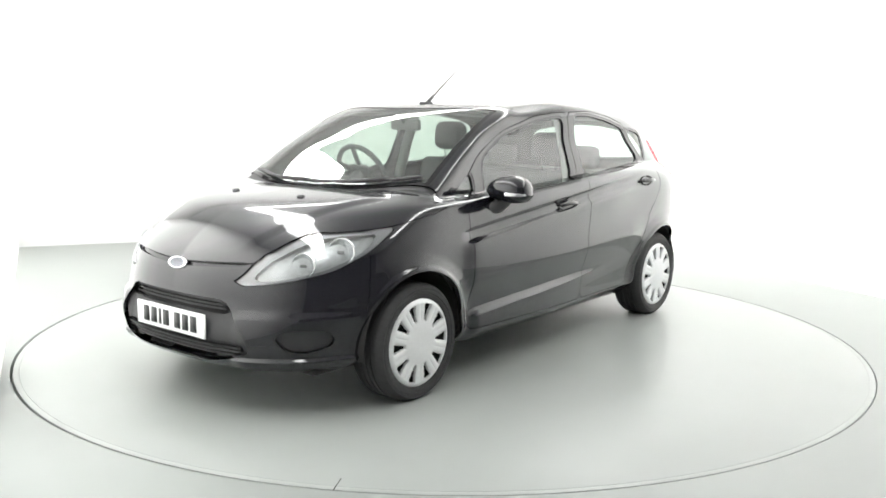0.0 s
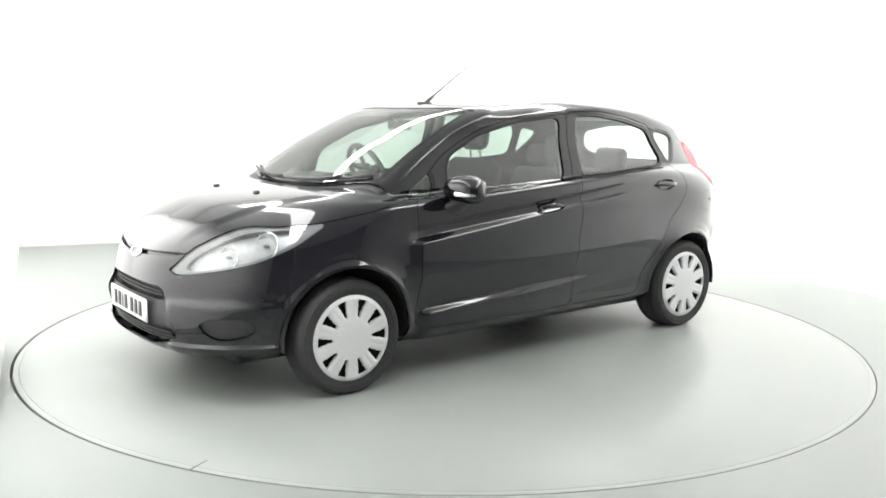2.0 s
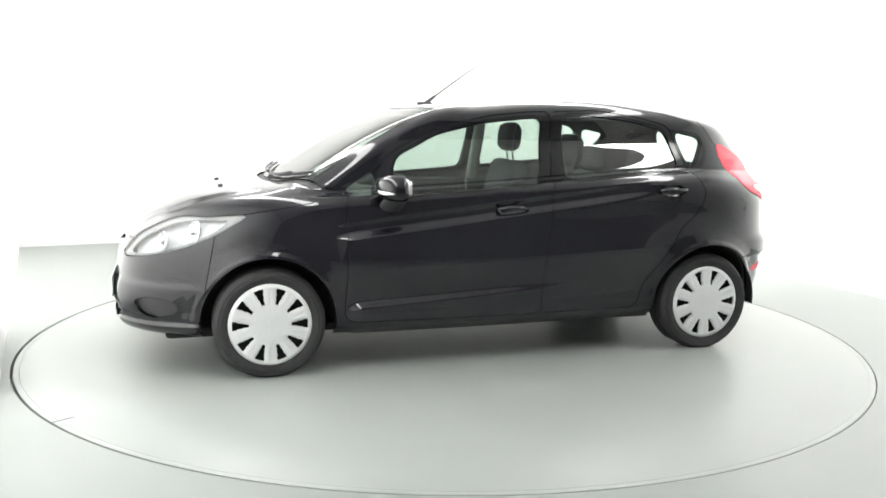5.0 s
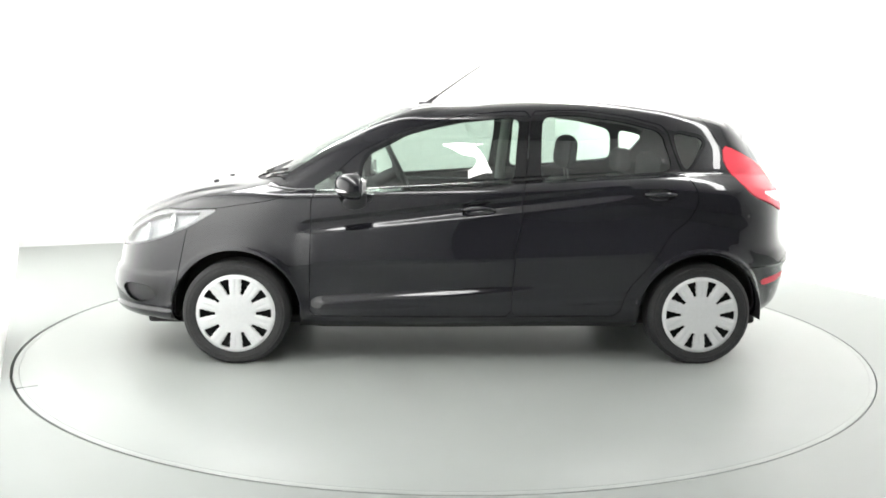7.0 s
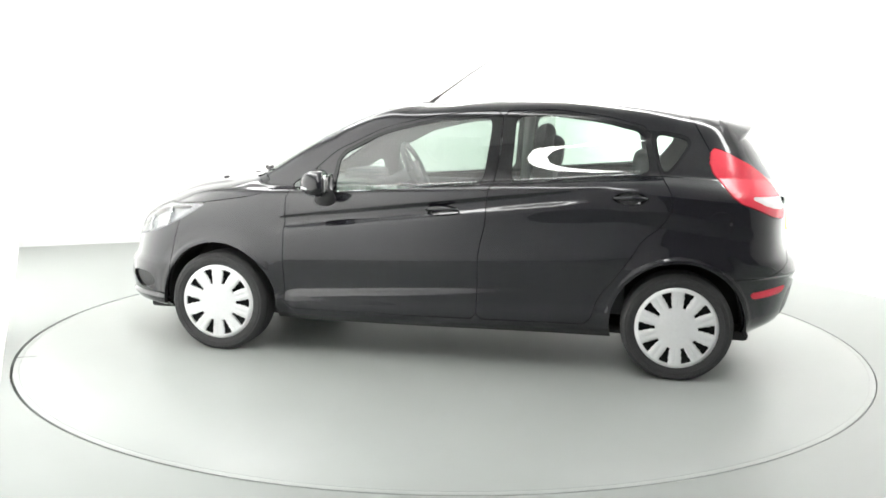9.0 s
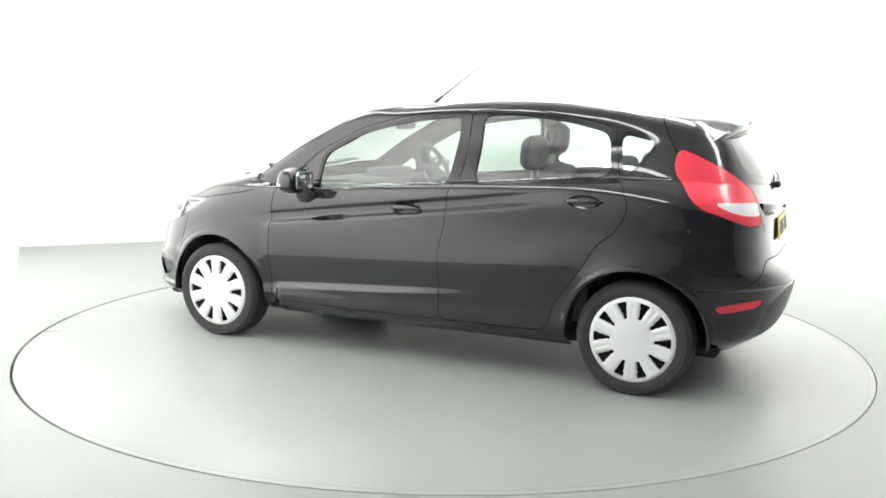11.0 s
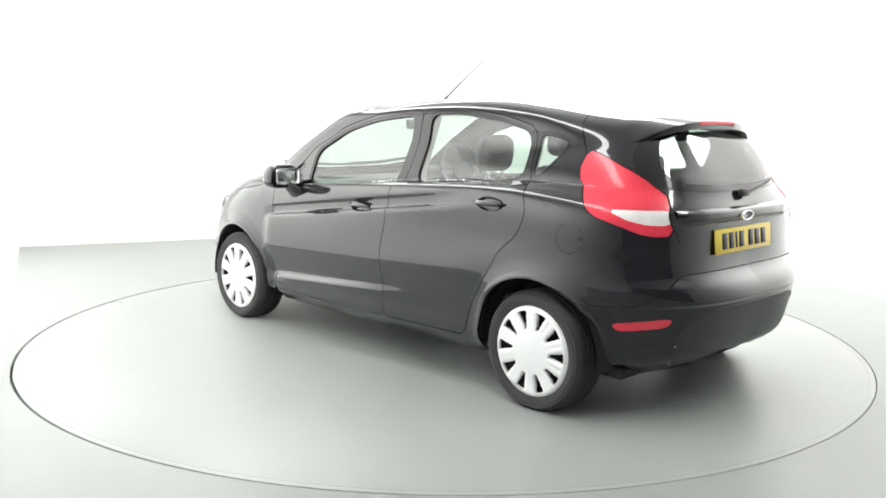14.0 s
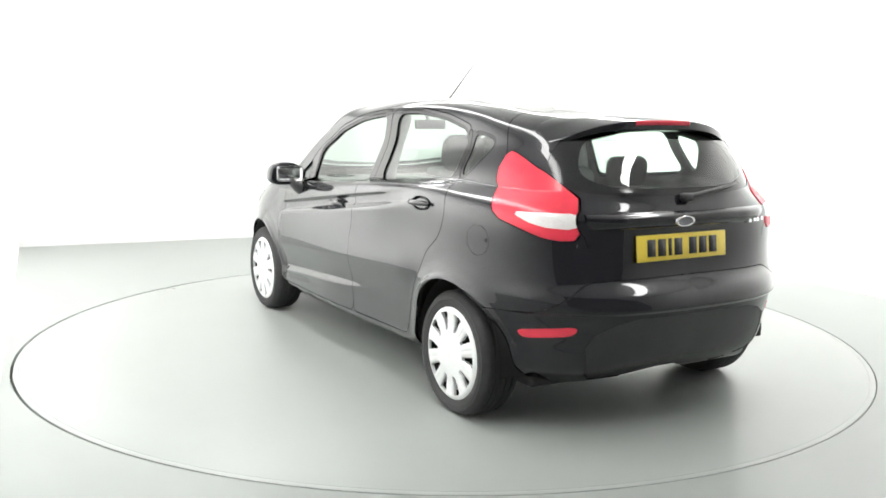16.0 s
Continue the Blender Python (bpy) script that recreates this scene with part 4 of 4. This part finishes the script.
def build_fittings():
    for sd in (1, -1):
        for x, z, door in ((-0.035, 0.832, "front_door"), (-0.982, 0.925, "rear_door")):
            bm, m = build_handle(x, z, sd)
            h = part("door_handle", bm, M_GLOSSBLACK, bpy.data.objects[door + ("" if sd > 0 else ".001")], "black door handle in a dished cup")
            part("handle_grip", grip_bm(m), M_PAINT, h.parent)
        build_mirror(sd)
    # badges without lettering
    p, n = skin_point((1, 2), 0.0, 0.648, 1)
    b = oval("front_badge", on_skin(p - n * 0.004, n), 0.068, 0.029, 0.014, M_CHROME, car, "oval chrome badge")
    oval("badge_field", on_skin(p + n * 0.0065, n), 0.051, 0.0205, 0.002, mat("grey_enamel", (0.16, 0.165, 0.18), 0.25, metal=0.6, noise_amt=0.2, noise_scale=160), b, "grey oval field")
    p, n = skin_point((1, 2), 0.0, 0.905, -1)
    p, n = Vector((p.x - 0.0255, 0.036, 0.895)), Vector((-0.99, 0, -0.13)).normalized()
    b = oval("rear_badge", on_skin(p - n * 0.002, n), 0.055, 0.024, 0.012, M_CHROME, car, "oval chrome badge")
    oval("badge_field", on_skin(p + n * 0.0067, n), 0.041, 0.0165, 0.002, bpy.data.materials["grey_enamel"], b, "grey oval field")
    build_plate("front_plate", (2.020, 0.0, 0.394), 0, M_WHITEPLATE, 0, "white front plate with dark bars")
    build_plate("rear_plate", (-1.826, 0.035, 0.787), -6, M_YELLOWPLATE, 180, "yellow rear plate with dark bars")
    # grille slats
    for y0, y1, zs in ((-0.345, 0.345, (0.478, 0.493)), (-0.43, 0.43, (0.278, 0.295, 0.312))):
        for z in zs:
            pts = []
            for i in range(25):
                y = y0 + (y1 - y0) * i / 24
                p, n = skin_point((1, 2), abs(y), z, 1)
                pts.append((p.x - 0.022, y, z))
            part("grille_slat", tube_bm(pts, 0.004, 6), M_TRIM, car)
    # ledge and handle strip over the rear plate
    pts_bm = bmesh.new()
    loops = []
    for i in range(33):
        y = -0.52 + 1.04 * i / 32
        p, n = skin_point((1, 2), abs(y), 0.905, -1)
        e = 1 - (abs(y) / 0.52) ** 6
        loops.append([pts_bm.verts.new(v) for v in ((p.x + 0.01, y, 0.935), (p.x - 0.004 - 0.016 * e, y, 0.930 - 0.006 * e), (p.x - 0.006 - 0.022 * e, y, 0.915), (p.x - 0.004 - 0.018 * e, y, 0.872), (p.x + 0.012, y, 0.865))])
    for a, b_ in zip(loops, loops[1:]):
        for q in range(4):
            pts_bm.faces.new((a[q], a[q + 1], b_[q + 1], b_[q]))
    bmesh.ops.recalc_face_normals(pts_bm, faces=pts_bm.faces)
    part("tailgate_ledge", pts_bm, M_PAINT, car, "gloss black handle ledge")
    # maker's script on the tailgate as plain bright bars
    for i in range(4):
        p, n = skin_point((1, 2), 0.40 + i * 0.030, 0.872, -1)
        part("script_bar", box_bm(-0.011, 0.011, -0.008, 0.008, 0.0, 0.003, 0.001, m=on_skin(Vector((p.x - 0.012, -p.y, p.z)), Vector((n.x, -n.y, n.z)))), M_CHROME, car)
    # roof spoiler over the rear window
    bm = bmesh.new()
    loops = []
    for i in range(49):
        y = -0.575 + 1.15 * i / 48
        s = abs(y) / 0.575
        xr = -1.645 + 0.15 * s ** 3
        zt = 1.314 - 0.116 * s ** 2.8
        xf = -1.42
        zf = roof_z(xf, abs(y)) + 0.001
        th = 0.036 - 0.020 * s ** 2
        tip = s ** 8
        top = [(xf, zf - 0.004), (xf - 0.02, zf - 0.001), (xf * 0.5 + xr * 0.5, (zf + zt) / 2 + 0.010), (xr + 0.012, zt + 0.004), (xr + 0.002, zt)]
        top = [(x, z + tip * (roof_z(x, abs(y)) - 0.003 - z)) if tip > 0.02 else (x, z) for x, z in top]
        zb = top[-1][1]
        under = [(xr, zb - 0.006), (xr + 0.004, zb - th), (xr + 0.05 - 0.02 * tip, zb - th - 0.012), (xf - 0.02, zf - 0.075 + 0.02 * tip)]
        loops.append([bm.verts.new((x, y, z)) for x, z in top + under])
    for a, b_ in zip(loops, loops[1:]):
        for q in range(8):
            bm.faces.new((a[q], a[q + 1], b_[q + 1], b_[q]))
    for e in (loops[0], loops[-1]):
        bm.faces.new(e)
    bmesh.ops.recalc_face_normals(bm, faces=bm.faces)
    sp = part("roof_spoiler", bm, M_PAINT, car, "gloss black roof spoiler")
    sp.data.set_sharp_from_angle(angle=radians(40))
    bm = bmesh.new()
    loops = []
    for i in range(13):
        y = -0.16 + 0.32 * i / 12
        s = abs(y) / 0.575
        xr, zt = -1.645 + 0.15 * s ** 3, 1.314 - 0.116 * s ** 2.8
        loops.append([bm.verts.new(v) for v in ((xr + 0.002, y, zt + 0.001), (xr - 0.002, y, zt - 0.005), (xr + 0.001, y, zt - 0.019), (xr + 0.01, y, zt - 0.021))])
    for a, b_ in zip(loops, loops[1:]):
        for q in range(3):
            bm.faces.new((a[q], a[q + 1], b_[q + 1], b_[q]))
    bmesh.ops.recalc_face_normals(bm, faces=bm.faces)
    part("brake_light", bm, M_RED, sp, "slim red high brake light")
    # aerial
    an = part("aerial", tube_bm([(0.225, 0, 1.392), (0.165, 0, 1.437)], 0.012, 10, taper=0.008), M_TRIM, car, "thin black roof aerial")
    part("aerial_foot", box_bm(0.185, 0.275, -0.022, 0.022, 1.378, 1.402, 0.010, 3), M_TRIM, an)
    part("aerial_rod", tube_bm([(0.165, 0, 1.437), (-0.03, 0, 1.577), (-0.235, 0, 1.710)], 0.0050, 8, taper=0.0010), M_TRIM, an)
    # front wipers, parked on the glass
    for y0, y1 in ((0.62, 0.16), (0.20, -0.50)):
        pts, arm = [], []
        for i in range(13):
            t = i / 12
            y = y0 + (y1 - y0) * t
            xs = cowl_x(np.array([y]))[0] - 0.055 + 0.012 * math.sin(math.pi * t)
            p, n = skin_point((0, 1), xs, abs(y))
            pts.append((p.x + n.x * 0.010, y, p.z + n.z * 0.010))
            arm.append((p.x + n.x * 0.024 + 0.022 * t * t, y, p.z + n.z * 0.022 - 0.010 * t * t))
        w = part("wiper", tube_bm(arm[4:], 0.007, 8), M_TRIM, car, "black windscreen wiper")
        part("wiper_blade", tube_bm(pts, 0.008, 8), M_TRIM, w)
    pts = []
    for i in range(9):
        t = i / 8
        y, z = -0.02 - 0.36 * t, 0.990 + 0.050 * t
        p, n = skin_point((1, 2), abs(y), z, -1)
        pts.append((p.x - 0.014, y, z))
    w = part("rear_wiper", tube_bm(pts, 0.012, 8, taper=0.006), M_TRIM, car, "black rear wiper")
    part("wiper_pivot", box_bm(-1.80, -1.765, -0.05, 0.01, 0.972, 1.008, 0.012, 3), M_TRIM, w)
    # washer jets on the bonnet
    for y in (0.245, -0.245):
        p, n = skin_point((0, 1), 1.44, abs(y))
        part("washer_jet", box_bm(-0.013, 0.013, -0.016, 0.016, -0.004, 0.009, 0.004, 2, m=on_skin(Vector((p.x, y, p.z)), Vector((n.x, math.copysign(n.y, y), n.z)), (0, 1, 0))), M_TRIM, car, "small black washer jet")
    # bulbs' shields and bowls in the headlamps
    for sd in (1, -1):
        for x, z, r in ((1.760, 0.682, 0.055), (1.610, 0.735, 0.062)):
            p, n = skin_point((0, 2), x, z)
            q = p - n * 0.030
            bm = bmesh.new()
            k = 28
            loops = [[bm.verts.new((r * s * math.cos(2 * math.pi * i / k), r * s * math.sin(2 * math.pi * i / k), d)) for i in range(k)] for s, d in ((1.06, 0.006), (1.0, 0.014), (0.94, 0.008), (0.7, -0.014), (0.35, -0.026), (0.05, -0.03))]
            for a, b_ in zip(loops, loops[1:]):
                for i in range(k):
                    bm.faces.new((a[i], a[(i + 1) % k], b_[(i + 1) % k], b_[i]))
            bmesh.ops.transform(bm, matrix=Matrix.Diagonal((1, sd, 1, 1)) @ on_skin(q, (n + Vector((1.2, 0, 0))).normalized()), verts=bm.verts)
            bmesh.ops.recalc_face_normals(bm, faces=bm.faces)
            lamp = bpy.data.objects["headlamp" if sd > 0 else "headlamp.001"]
            part("lamp_reflector", bm, M_REFLECT, lamp, "round silver headlamp reflector")
            part("bulb_cap", box_bm(-0.016, 0.016, -0.007, 0.007, 0.0, 0.012, 0.004, 2, m=Matrix.Diagonal((1, sd, 1, 1)) @ on_skin(q + n * 0.0, (n + Vector((1.2, 0, 0))).normalized())), M_SATIN, lamp)


build_fittings()


def motions():
    steps = [i * 0.5 for i in range(33)]
    walk(table, [(t, pose(0, 0, 0, 0, 0, turn_at(t))) for t in steps])
    walk(car, [(t, pose(0, 0, 0, 0, 0, turn_at(t)) @ pose(CAR_OFF[0], CAR_OFF[1], 0)) for t in steps])


motions()
